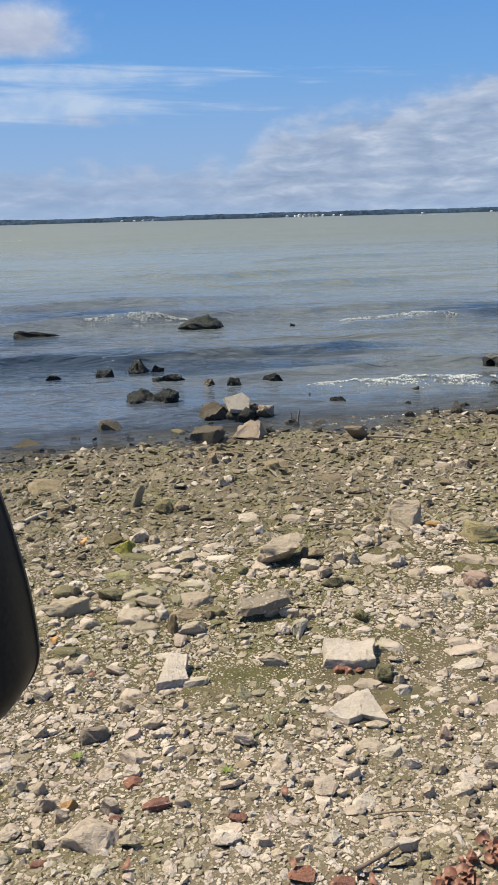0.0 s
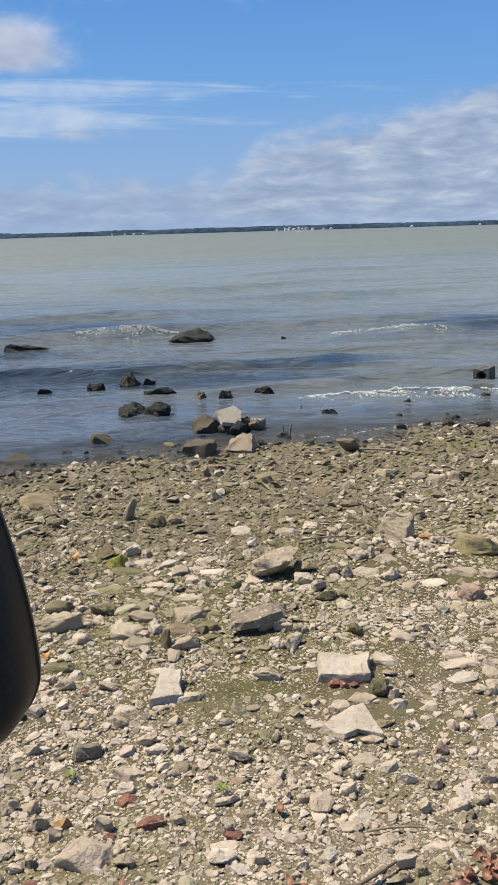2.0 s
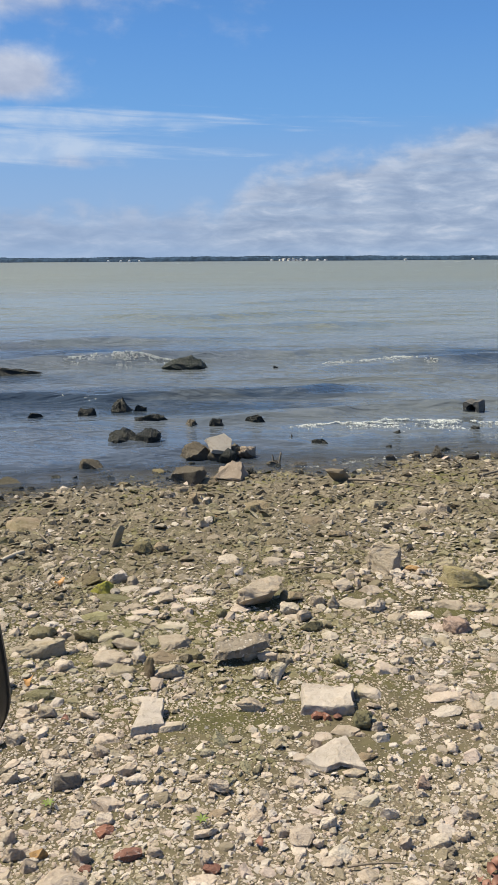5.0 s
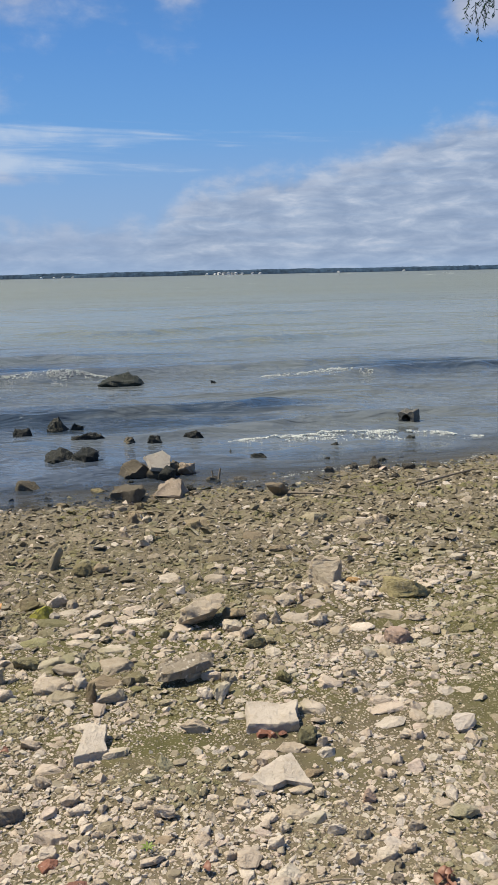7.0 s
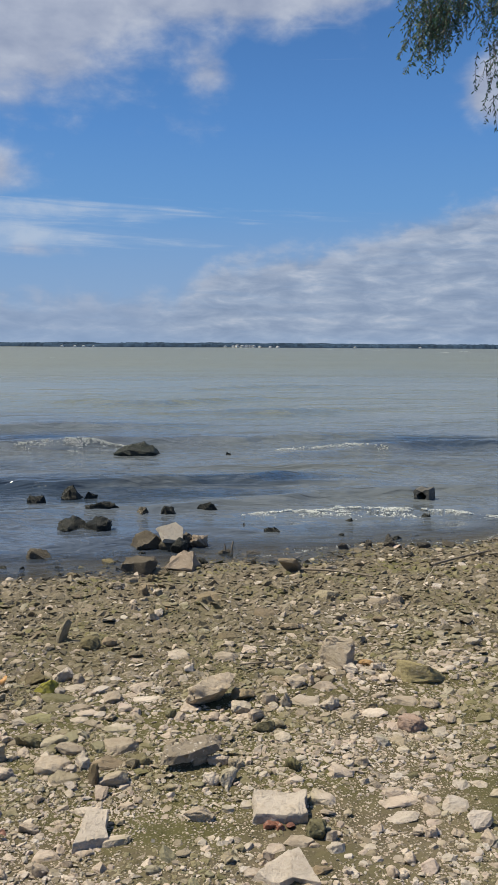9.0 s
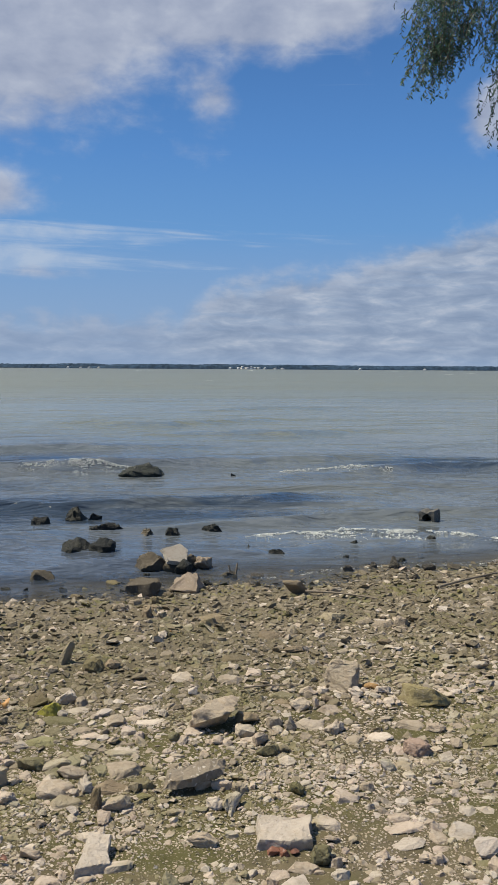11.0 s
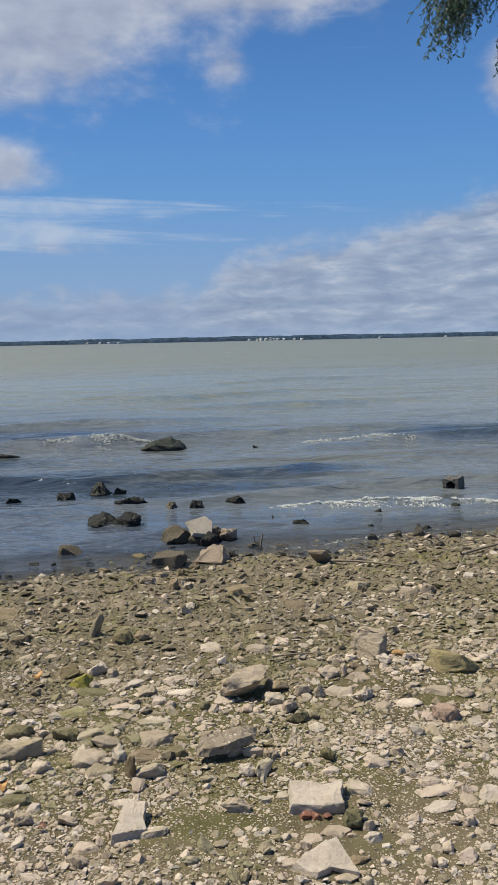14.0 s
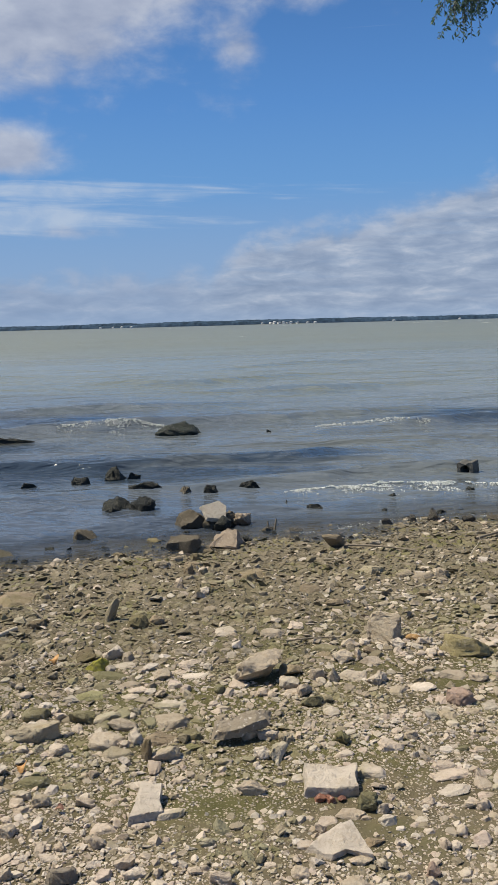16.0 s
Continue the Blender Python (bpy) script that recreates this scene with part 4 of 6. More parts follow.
stone_of("pale", "chunk", 0.869, 2.740, 0.052, 0.035, 0.028)
stone_of("pale", "chunk", 0.823, 2.757, 0.040, 0.028, 0.022)
stone_of("pale", "chunk", 0.687, 2.795, 0.046, 0.030, 0.024)
stone_of("pale", "round", 0.441, 2.696, 0.041, 0.020, 0.011)
stone_of("pale", "slab", 0.851, 2.665, 0.040, 0.025, 0.010)
stone_of("pale", "chunk", 0.130, 2.602, 0.041, 0.034, 0.030)
stone_of("tan", "chunk", 0.442, 2.539, 0.072, 0.036, 0.021)
stone_of("pale", "chunk", 0.522, 2.533, 0.033, 0.021, 0.019)
stone_of("pale", "slab", 0.639, 2.601, 0.040, 0.029, 0.010)
stone_of("pale", "chunk", 0.746, 2.587, 0.035, 0.039, 0.034)
stone_of("pale", "chunk", 0.668, 2.519, 0.038, 0.034, 0.030)
stone_of("pale", "round", 0.704, 2.502, 0.034, 0.027, 0.024)
stone_of("pale", "chunk", 0.272, 2.617, 0.040, 0.031, 0.027)
stone_of("pale", "slab", 0.185, 2.400, 0.061, 0.045, 0.018)
stone_of("pale", "chunk", 0.385, 2.448, 0.075, 0.037, 0.013)
stone_of("pale", "slab", 0.348, 2.332, 0.090, 0.054, 0.021)
stone_of("pale", "chunk", 0.303, 2.255, 0.031, 0.029, 0.029)
stone_of("pale", "chunk", 0.447, 2.424, 0.037, 0.022, 0.021)
stone_of("pale", "chunk", 0.503, 2.377, 0.055, 0.027, 0.014)
stone_of("pink", "chunk", 0.601, 2.383, 0.046, 0.034, 0.032)
stone_of("pale", "chunk", 0.582, 2.331, 0.040, 0.020, 0.015)
stone_of("pale", "slab", 0.701, 2.377, 0.046, 0.029, 0.011)
stone_of("pale", "chunk", 0.689, 2.335, 0.027, 0.014, 0.013)
stone_of("pale", "slab", 0.051, 2.241, 0.057, 0.055, 0.023)
stone_of("pale", "slab", 0.142, 2.334, 0.032, 0.020, 0.010)
stone_of("pale", "round", 0.206, 2.183, 0.026, 0.013, 0.012)
stone_of("pale", "chunk", 0.128, 2.152, 0.039, 0.023, 0.025)
stone_of("pale", "chunk", 0.087, 2.176, 0.020, 0.019, 0.020)
stone_of("pale", "chunk", 0.003, 2.143, 0.025, 0.017, 0.018)
stone_of("pale", "chunk", 0.268, 2.187, 0.054, 0.030, 0.031)
stone_of("pale", "chunk", 0.230, 2.107, 0.033, 0.023, 0.024)
stone_of("pale", "chunk", 0.460, 2.232, 0.061, 0.031, 0.031)
stone_of("pale", "chunk", 0.484, 2.097, 0.038, 0.032, 0.034)
stone_of("pale", "chunk", 0.533, 2.192, 0.051, 0.027, 0.027)
stone_of("pale", "chunk", 0.578, 2.092, 0.062, 0.034, 0.036)
stone_of("pale", "chunk", 0.654, 2.110, 0.046, 0.029, 0.030)
stone_of("dark2", "chunk", 0.597, 2.047, 0.032, 0.021, 0.022)
stone_of("pale", "chunk", 0.703, 2.213, 0.052, 0.026, 0.024)
stone_of("dark2", "chunk", 0.585, 1.984, 0.036, 0.023, 0.026)
stone_of("grey", "slab", 0.388, 1.925, 0.057, 0.028, 0.012)
stone_of("white", "chunk", 0.380, 1.865, 0.057, 0.029, 0.034)
stone_of("pale", "chunk", 0.367, 1.808, 0.036, 0.020, 0.025)
stone_of("pale", "chunk", 0.414, 1.824, 0.037, 0.023, 0.028)
stone_of("pale", "chunk", 0.255, 1.923, 0.031, 0.015, 0.017)
stone_of("pale", "chunk", 0.099, 1.924, 0.028, 0.022, 0.026)
stone_of("pale", "chunk", -0.004, 1.896, 0.038, 0.019, 0.023)
stone_of("pale", "slab", 0.027, 1.861, 0.048, 0.024, 0.012)
stone_of("pale", "chunk", 0.104, 1.867, 0.030, 0.016, 0.020)
stone_of("pale", "chunk", 0.346, 1.918, 0.031, 0.015, 0.017)
stone_of("pale", "slab", 0.478, 1.935, 0.084, 0.042, 0.010)
rock("wet", -3.345, 13.835, 1.0, 0.360, 0.14, "long flat black slab awash in the waves")
rock("wet", -1.357, 10.215, 0.290, 0.20, 0.175)
rock("wet", -1.143, 10.238, 0.200, 0.12, 0.085)
rock("wet", -1.738, 9.940, 0.251, 0.106, 0.094)
rock("wet", -2.341, 9.839, 0.222, 0.094, 0.062)
rock("wet", -0.943, 9.430, 0.431, 0.20, 0.105)
rock("wet", -1.125, 8.499, 0.34, 0.245, 0.115)
rock("wet", -0.892, 8.428, 0.27, 0.18, 0.150)
rock("wetpale", -0.486, 9.234, 0.198, 0.163, 0.081)
rock("wet", -0.175, 9.225, 0.231, 0.103, 0.091)
rock("wet", 0.263, 9.396, 0.256, 0.109, 0.093)
rock("dark", -1.291, 7.348, 0.226, 0.16, 0.115)
rock("damp", -1.149, 7.296, 0.150, 0.064, 0.034)
rock("wet", 1.711, 8.717, 0.167, 0.071, 0.056)
rock("wet", 2.643, 8.857, 0.107, 0.045, 0.051)
rock("wet", 0.873, 8.219, 0.185, 0.079, 0.061)
rock("wet", 0.736, 8.251, 0.132, 0.056, 0.030)
rock("wet", 0.606, 8.487, 0.086, 0.068, 0.053)
rock("damp", 1.471, 7.527, 0.112, 0.047, 0.061)
rock("damp", 1.715, 7.617, 0.085, 0.104, 0.068)
rock("damp", 1.912, 7.627, 0.114, 0.140, 0.111)
rock("damp", 2.216, 7.503, 0.131, 0.056, 0.061)
rock("damp", 2.009, 7.196, 0.092, 0.039, 0.045)
rock("pile", -0.338, 7.691, 0.34, 0.22, 0.185, "muddy brown boulder at the foot of a rock pile")
rock("pilepink", 0.141, 7.739, 0.189, 0.189, 0.145, "pale lumpy rock beside a rock pile")
rock("pile", 0.011, 7.754, 0.123, 0.150, 0.165, "upright grey rock in a rock pile")
rock("pile", -0.366, 6.847, 0.30, 0.277, 0.14, "brown-grey rough boulder at the water's edge")
rock("pilepink", -0.017, 6.911, 0.26, 0.26, 0.13, "pinkish-grey boulder at the water's edge")
rock("wet", 0.741, 14.306, 0.091, 0.108, 0.056)

_wade = random.Random(58)
for _ in range(80):
    # stones awash along the edge of the water
    wx = _wade.uniform(-2.7, 3.6)
    wy = float(shore(np.array(wx))) + 0.05 + 1.15 * _wade.random() ** 1.5
    ws = min(0.15, _wade.lognormvariate(math.log(0.07), 0.35))
    tagged(rock(_wade.choice(("wet", "damp", "damp", "dark")), wx, wy, ws, ws * _wade.uniform(0.6, 1.1), ws * _wade.uniform(0.14, 0.40), "small dark stone awash at the waterline"), group="stones awash")


def shaped(name, bm, size, mat, x, y, sink, turn, label, amount=0.03, cuts=4, base=None):
    """A stone or block with a form of its own."""
    _rock_count[0] += 1
    ob = part(name, weathered(bm, size, amount, cuts, _rock_count[0]), mat)
    settle(ob, x, y, sink, turn, base)
    TAKEN.append((x, y, 0.56 * size))
    return tagged(ob, label, "rock")


# rounded stone, the nearest large one
shaped("rock", chunk(0.165, 0.125, 0.075, random.Random(71), 30, 2.1), 0.165, STONE["pale"], -0.486, 1.933, 0.022, (6, 0, 10), "large rounded pale stone among small pebbles", 0.05)
# pale wedge, broad at its near end
shaped("rock", prism([(-0.070, -0.115), (0.066, -0.085), (0.050, 0.10), (-0.022, 0.125)], 0.050, 0.10), 0.21, STONE["white"], -0.335, 2.857, 0.008, (2, 5, 6), "pale wedge-shaped slab of limestone", 0.09, 5)
# flat block over crumbled brick
shaped("rock", prism([(-0.118, -0.07), (0.10, -0.075), (0.112, 0.075), (-0.085, 0.085)], 0.056, 0.08), 0.20, STONE["white"], 0.346, 2.929, 0.006, (5, 0, 1), "pale block of stone lying on crumbled brick", 0.09, 5)
# three-cornered slab
shaped("rock", prism([(-0.125, -0.02), (-0.04, -0.075), (0.02, -0.035), (0.10, -0.065), (0.045, 0.11), (0.0, 0.10)], 0.034, 0.10), 0.22, STONE["white"], 0.330, 2.518, 0.008, (7, 3, 0), "pale three-cornered slab of limestone", 0.09, 5)
# thin pitted slab propped up at a slant over a hollow, with a paler plate behind it
shaped("rock", prism([(-0.145, -0.03), (-0.02, -0.055), (0.12, -0.045), (0.15, 0.035), (0.04, 0.06), (-0.10, 0.05)], 0.034, 0.16), 0.26, STONE["pitted"], 0.022, 3.336, -0.050, (9, -6, 17), "grey pitted slab propped up over a dark hollow", 0.20, 6)
shaped("rock", chunk(0.17, 0.13, 0.06, random.Random(5), 14, 3.0), 0.17, STONE["grey"], 0.038, 3.462, 0.005, (4, 0, 8), "grey flat stone behind a propped slab", 0.06)
shaped("rock", chunk(0.07, 0.06, 0.075, random.Random(3)), 0.08, STONE["grey"], 0.057, 3.336, 0.02, (0, 0, 20), "grey stone wedged below a slab", 0.05)
# heavy boulder in the middle of the beach, and the broken stones at its flank
def undercut(bm, share):
    """Draws a stone's foot in, so that it overhangs."""
    high = max(v.co.z for v in bm.verts)
    for v in bm.verts:
        s = 1 - share * (1 - min(1.0, v.co.z / (0.7 * high)))
        v.co.x, v.co.y = v.co.x * s - 0.1 * (1 - s), v.co.y * s + 0.12 * (1 - s)
    return bm


shaped("rock", undercut(chunk(0.29, 0.20, 0.150, random.Random(31), 16, 3.0), 0.32), 0.24, STONE["grey"], 0.140, 4.035, 0.025, (6, -8, 8), "large grey boulder with a dark broken face", 0.10, 5)
shaped("rock", chunk(0.12, 0.11, 0.06, random.Random(27), 14, 3.0), 0.13, STONE["tan"], 0.290, 4.043, 0.012, (0, 0, 30), "tan rough stone against a boulder", 0.06)
# squared boulder
shaped("rock", undercut(chunk(0.155, 0.135, 0.165, random.Random(65), 44, 9.0), -0.22), 0.17, STONE["grey"], 0.852, 4.508, 0.02, (0, 3, -38), "squared grey boulder standing on the beach", 0.08, 5)
# shard on end
shaped("rock", chunk(0.075, 0.055, 0.18, random.Random(12), 10, 1.5), 0.15, STONE["grey"], -0.774, 4.991, 0.035, (-6, 27, 20), "pointed grey shard standing on end", 0.05)
# the slab on top of the pile by the water, and the dark stone under it
# the lower stone is given a dark colour to stand for the overhang's shade
shaped("rock", chunk(0.24, 0.24, 0.17, random.Random(8), 16, 4.0), 0.24, STONE["dark"], -0.126, 7.666, 0.03, (0, 0, 10), "dark stone that stands in for shade below a tilted slab", 0.03)
shaped("rock", prism([(-0.135, 0.03), (-0.075, -0.12), (0.10, -0.13), (0.125, 0.06), (0.05, 0.13)], 0.034, 0.06), 0.24, STONE["pilepale"], -0.131, 7.645, -0.185, (36, 10, 10), "pale slab tilted on top of a rock pile", 0.10, 5)


def wave_rock():
    """A low hump, higher at one end, with a knobbly crust of weed."""
    bm = chunk(0.80, 0.42, 0.33, random.Random(44), 34, 2.5)
    for v in bm.verts:
        v.co.z *= 0.62 + 0.38 * min(1.0, (v.co.x + 0.39) / 0.5)
    weathered(bm, 0.78, 0.10, 6, 44)
    for v in bm.verts:
        v.co += v.normal * 0.018 * noise.noise(v.co * 28)
    ob = part("rock", bm, STONE["weed"])
    ob.matrix_world = pose(-0.814, 14.464, -0.095, 0, 0, 6)
    return tagged(ob, "long wet rock crusted with weed in the waves", "rock")


wave_rock()
# black stone added where the pile's gap is only deep shade
shaped("rock", chunk(0.17, 0.12, 0.20, random.Random(18), 15, 3.0), 0.20, STONE["wet"], -0.056, 7.511, 0.03, (0, 0, -20), "wet black stone standing in for a rock pile's shaded gap", 0.08)


def cinder_block():
    """A hollow concrete block, standing in the water with its open end turned to the beach."""
    wide, high, long = 0.098, 0.085, 0.21
    bm = bmesh.new()
    rings = []
    n = 32
    for y, inside in ((0.085, True), (-0.5 * long, True), (-0.5 * long, False), (0.5 * long, False)):
        ring = []
        for i in range(n):
            a = 6.2832 * i / n
            c, s = math.cos(a), math.sin(a)
            if inside:
                x, z = 0.056 * c, 0.050 * s - 0.002
            else:
                q = (abs(c) ** 7 + abs(s) ** 7) ** (-1 / 7)
                x, z = wide * c * q, high * s * q
                # the web between two hollows has left a notch in the top
                if s > 0.5:
                    z -= 0.030 * math.exp(-((x / 0.040) ** 2))
            ring.append(bm.verts.new((x, y, z)))
        rings.append(ring)
    for a, b in zip(rings, rings[1:]):
        for i in range(n):
            bm.faces.new((a[i], a[(i + 1) % n], b[(i + 1) % n], b[i]))
    bm.faces.new(rings[0])
    bm.faces.new(rings[-1])
    bmesh.ops.recalc_face_normals(bm, faces=bm.faces[:])
    for v in bm.verts:
        v.co += Vector((noise.noise(v.co * 30), noise.noise(v.co * 30 + Vector((5, 5, 5))), noise.noise(v.co * 30 + Vector((9, 1, 4))))) * 0.007
    ob = part("concrete_block", bm, STONE["concrete"])
    ob.matrix_world = pose(2.938, 9.960, 0.062, 3, -3, -36)
    foot = part("footing", chunk(0.24, 0.24, 0.16, random.Random(2)), STONE["wet"], ob)
    foot.matrix_local = pose(0, 0, -0.25)
    return tagged(ob, "wet hollow concrete block standing in the water", "block")


cinder_block()

# bricks and crumbs of brick
def brick_bit(x, y, w, d, h, yaw, seed):
    ob = part("brick_fragment", weathered(chunk(w, d, h, random.Random(seed), 18, 5.0), w, 0.04, 3, seed), STONE["brick"])
    settle(ob, x, y, h * 0.25, (0, 0, yaw))
    TAKEN.append((x, y, w * 0.4))
    return tagged(ob, "worn red brick fragment among the pebbles", "brick")


brick_bit(-0.402, 2.198, 0.060, 0.045, 0.032, 25, 1)
brick_bit(-0.320, 2.077, 0.085, 0.05, 0.03, 5, 2)
brick_bit(0.301, 2.839, 0.05, 0.035, 0.03, 10, 3)
brick_bit(0.336, 2.824, 0.045, 0.03, 0.03, -20, 4)
brick_bit(0.376, 2.834, 0.035, 0.03, 0.02, 40, 5)
brick_bit(-0.077, 2.014, 0.05, 0.04, 0.024, -15, 6)
brick_bit(-0.609, 1.848, 0.045, 0.03, 0.02, 15, 7)
brick_bit(-0.433, 2.028, 0.035, 0.03, 0.02, 0, 8)
brick_bit(0.088, 1.762, 0.075, 0.055, 0.025, 10, 9)
brick_bit(0.188, 1.741, 0.07, 0.04, 0.02, -10, 10)


# ---- driftwood, sticks and leaves ----
def stick(name, points, radius, mat, label, category, taper=0.4):
    """A bent stick along its points."""
    curve = bpy.data.curves.new(name, "CURVE")
    curve.dimensions, curve.bevel_depth, curve.bevel_resolution, curve.resolution_u = "3D", radius, 2, 6
    s = curve.splines.new("NURBS")
    s.points.add(len(points) - 1)
    s.use_endpoint_u, s.order_u = True, 3
    for i, (p, q) in enumerate(zip(s.points, points)):
        p.co = (*q, 1)
        p.radius = 1 - (1 - taper) * i / (len(points) - 1)
    tmp = bpy.data.objects.new(name, curve)
    me = bpy.data.meshes.new_from_object(tmp)
    bpy.data.objects.remove(tmp)
    me.materials.clear()
    me.materials.append(mat)
    for f in me.polygons:
        f.use_smooth = True
    return tagged(new(name, me), label, category)


def on_land(x, y, up=0.01):
    return (x, y, float(land(x, y)) + up)


stick("driftwood", [on_land(0.95, 6.66, 0.03), on_land(1.13, 6.59, 0.035), on_land(1.30, 6.52, 0.03), on_land(1.50, 6.43, 0.02)], 0.011, WOOD, "long thin driftwood branch along the waterline", "driftwood", 0.55)
stick("stick", [on_land(1.83, 6.15, 0.0), on_land(1.86, 6.18, 0.06), on_land(1.92, 6.22, 0.09), on_land(1.94, 6.25, 0.16)], 0.005, PALEWOOD, "bleached crooked stick standing in the stones", "stick")
stick("stick", [on_land(-1.40, 4.78, 0.015), on_land(-1.36, 4.84, 0.022), on_land(-1.30, 4.91, 0.018)], 0.013, PALEWOOD, "short bleached piece of wood on the mud", "stick", 1.2)
stick("stick", [on_land(0.37, 7.44, -0.05), on_land(0.375, 7.44, 0.05), on_land(0.36, 7.45, 0.10)], 0.010, WOOD, "dark stake standing in the shallow water", "stick", 0.7)
stick("stick", [on_land(0.42, 7.44, -0.05), on_land(0.425, 7.44, 0.05), on_land(0.44, 7.45, 0.12)], 0.011, WOOD, "dark stake standing in the shallow water", "stick", 0.7)
stick("stick", [on_land(0.30, 4.45, 0.03), on_land(0.45, 4.48, 0.035), on_land(0.62, 4.47, 0.03)], 0.006, WOOD, "thin dark twig lying over the stones", "stick")
stick("stick", [on_land(-1.25, 5.15, 0.06), on_land(-1.20, 5.08, 0.04), on_land(-1.16, 5.05, 0.02)], 0.008, WOOD, "short dark twig stuck in the mud", "stick")
stick("stick", [on_land(0.22, 1.76, 0.018), on_land(0.30, 1.80, 0.03), on_land(0.36, 1.86, 0.022)], 0.006, BARK, "dark red-brown twig among the dry leaves", "stick", 0.6)
stick("stick", [on_land(2.05, 6.72, 0.02), on_land(2.3, 6.85, 0.05), on_land(2.7, 7.1, 0.05)], 0.014, WOOD, "dark branch washed up on the stones", "stick", 0.6)
stick("stick", [on_land(0.30, 2.0, 0.012), on_land(0.38, 2.01, 0.02), on_land(0.46, 2.005, 0.012)], 0.004, WOOD, "grey weathered twig pressed into the ground", "stick", 0.6)
stick("root", [on_land(-0.03, 3.30, 0.02), on_land(-0.10, 3.36, 0.05), on_land(-0.13, 3.42, 0.03)], 0.004, PALEWOOD, "pale dry stalk against a stone", "stick")


def dry_leaf(x, y, size, mat, seed, name="dry_leaf", label="curled dry red leaf on the pebbles"):
    """A lobed leaf, curled up at its rim."""
    rng = random.Random(seed)
    bm = bmesh.new()
    rings, spokes = 3, 14
    mid = bm.verts.new((0, 0, 0))
    rows = []
    for r in range(1, rings + 1):
        row = []
        for i in range(spokes):
            a = 6.283 * i / spokes
            lobe = 0.80 + 0.16 * math.cos(a * 3 + seed) + rng.uniform(-0.10, 0.10)
            rad = size * 0.5 * r / rings * (lobe if r == rings else 0.5 + 0.5 * lobe)
            row.append(bm.verts.new((rad * math.cos(a), rad * math.sin(a) * 0.75, size * (0.26 * (r / rings) ** 2 * math.cos(a * 2 + seed) + rng.uniform(-0.03, 0.03)))))
        rows.append(row)
    for i in range(spokes):
        bm.faces.new((mid, rows[0][i], rows[0][(i + 1) % spokes]))
        for a, b in zip(rows, rows[1:]):
            bm.faces.new((a[i], b[i], b[(i + 1) % spokes], a[(i + 1) % spokes]))
    ob = part(name, bm, mat, sharp=80)
    ob.matrix_world = pose(x, y, float(land(x, y)) + 0.016 + rng.uniform(0, 0.014), rng.uniform(-25, 25), rng.uniform(-25, 25), rng.uniform(0, 360))
    return tagged(ob, label, "leaf")


_leaf = random.Random(77)
for i in range(90):
    # the heap of dry leaves at the foot of the beach
    u, v = _leaf.random() ** 0.7, _leaf.random()
    lx, ly = 0.40 + 0.34 * u, 1.66 + (0.04 + 0.30 * u) * v
    tagged(dry_leaf(lx, ly, _leaf.uniform(0.024, 0.055), DRY, i + 3), group="dry leaves")
    TAKEN.append((lx, ly, 0.018))
for i, (lx, ly) in enumerate([(0.055, 2.10), (-0.645, 2.83), (0.07, 1.79), (-0.37, 1.80), (0.26, 1.73), (0.15, 1.70)]):
    dry_leaf(lx, ly, 0.042, DRY, 90 + i)
dry_leaf(-0.965, 4.34, 0.075, ORANGE, 120, label="curled dry orange leaf on the mud")
dry_leaf(-0.855, 3.15, 0.06, ORANGE, 121, label="curled dry orange leaf on the pebbles")
dry_leaf(0.60, 1.83, 0.035, ORANGE, 122, label="curled dry orange leaf on the pebbles")
dry_leaf(-0.13, 5.6, 0.05, ORANGE, 123, label="curled dry orange leaf on the mud")


def sprig(x, y):
    """A small green seedling: a stem with a few narrow leaves."""
    top = empty("seedling", (x, y, float(land(x, y)) + 0.012))
    for i in range(7):
        a = i * 0.9
        bm = bmesh.new()
        l, w = 0.026, 0.004
        v = [bm.verts.new(c) for c in ((0, 0, 0), (l * 0.5, w, 0.006), (l, 0, 0.002), (l * 0.5, -w, 0.006))]
        bm.faces.new(v)
        leaf = part("leaf", bm, SPROUT, top)
        leaf.matrix_local = pose(0, 0, 0.004, 0, -15, math.degrees(a))
    return tagged(top, "tiny green seedling between the pebbles", "plant")


sprig(-0.112, 2.205)
sprig(-0.60, 2.33)


# ---- the foam ----
PEBBLES = []  # ready-made small stones: corners and triangles
for i in range(40):
    r = random.Random(i + 900)
    if i % 2:
        bm = slab(1.0, r.uniform(0.55, 0.95), r.uniform(0.22, 0.46), r)
    else:
        bm = chunk(1.0, r.uniform(0.55, 0.95), r.uniform(0.28, 0.62), r, r.choice((9, 10, 12, 14)), r.choice((2.0, 2.6, 3.5)))
    bmesh.ops.triangulate(bm, faces=bm.faces[:])
    PEBBLES.append((np.array([v.co[:] for v in bm.verts]), np.array([[v.index for v in f.verts] for f in bm.faces])))
    bm.free()


for i in range(40):
    # 40 to 79: fuller ones with chipped edges
    r = random.Random(i + 300)
    if i % 3:
        bm = slab(1.0, r.uniform(0.6, 0.95), r.uniform(0.22, 0.46), r)
    else:
        bm = chunk(1.0, r.uniform(0.55, 0.95), r.uniform(0.26, 0.60), r, r.choice((10, 12, 14)), r.choice((2.2, 2.8, 3.6)))
    bmesh.ops.bevel(bm, geom=bm.edges[:], offset=0.022, segments=1, affect="EDGES", profile=0.6, clamp_overlap=True)
    bmesh.ops.triangulate(bm, faces=bm.faces[:])
    PEBBLES.append((np.array([v.co[:] for v in bm.verts]), np.array([[v.index for v in f.verts] for f in bm.faces])))
    bm.free()


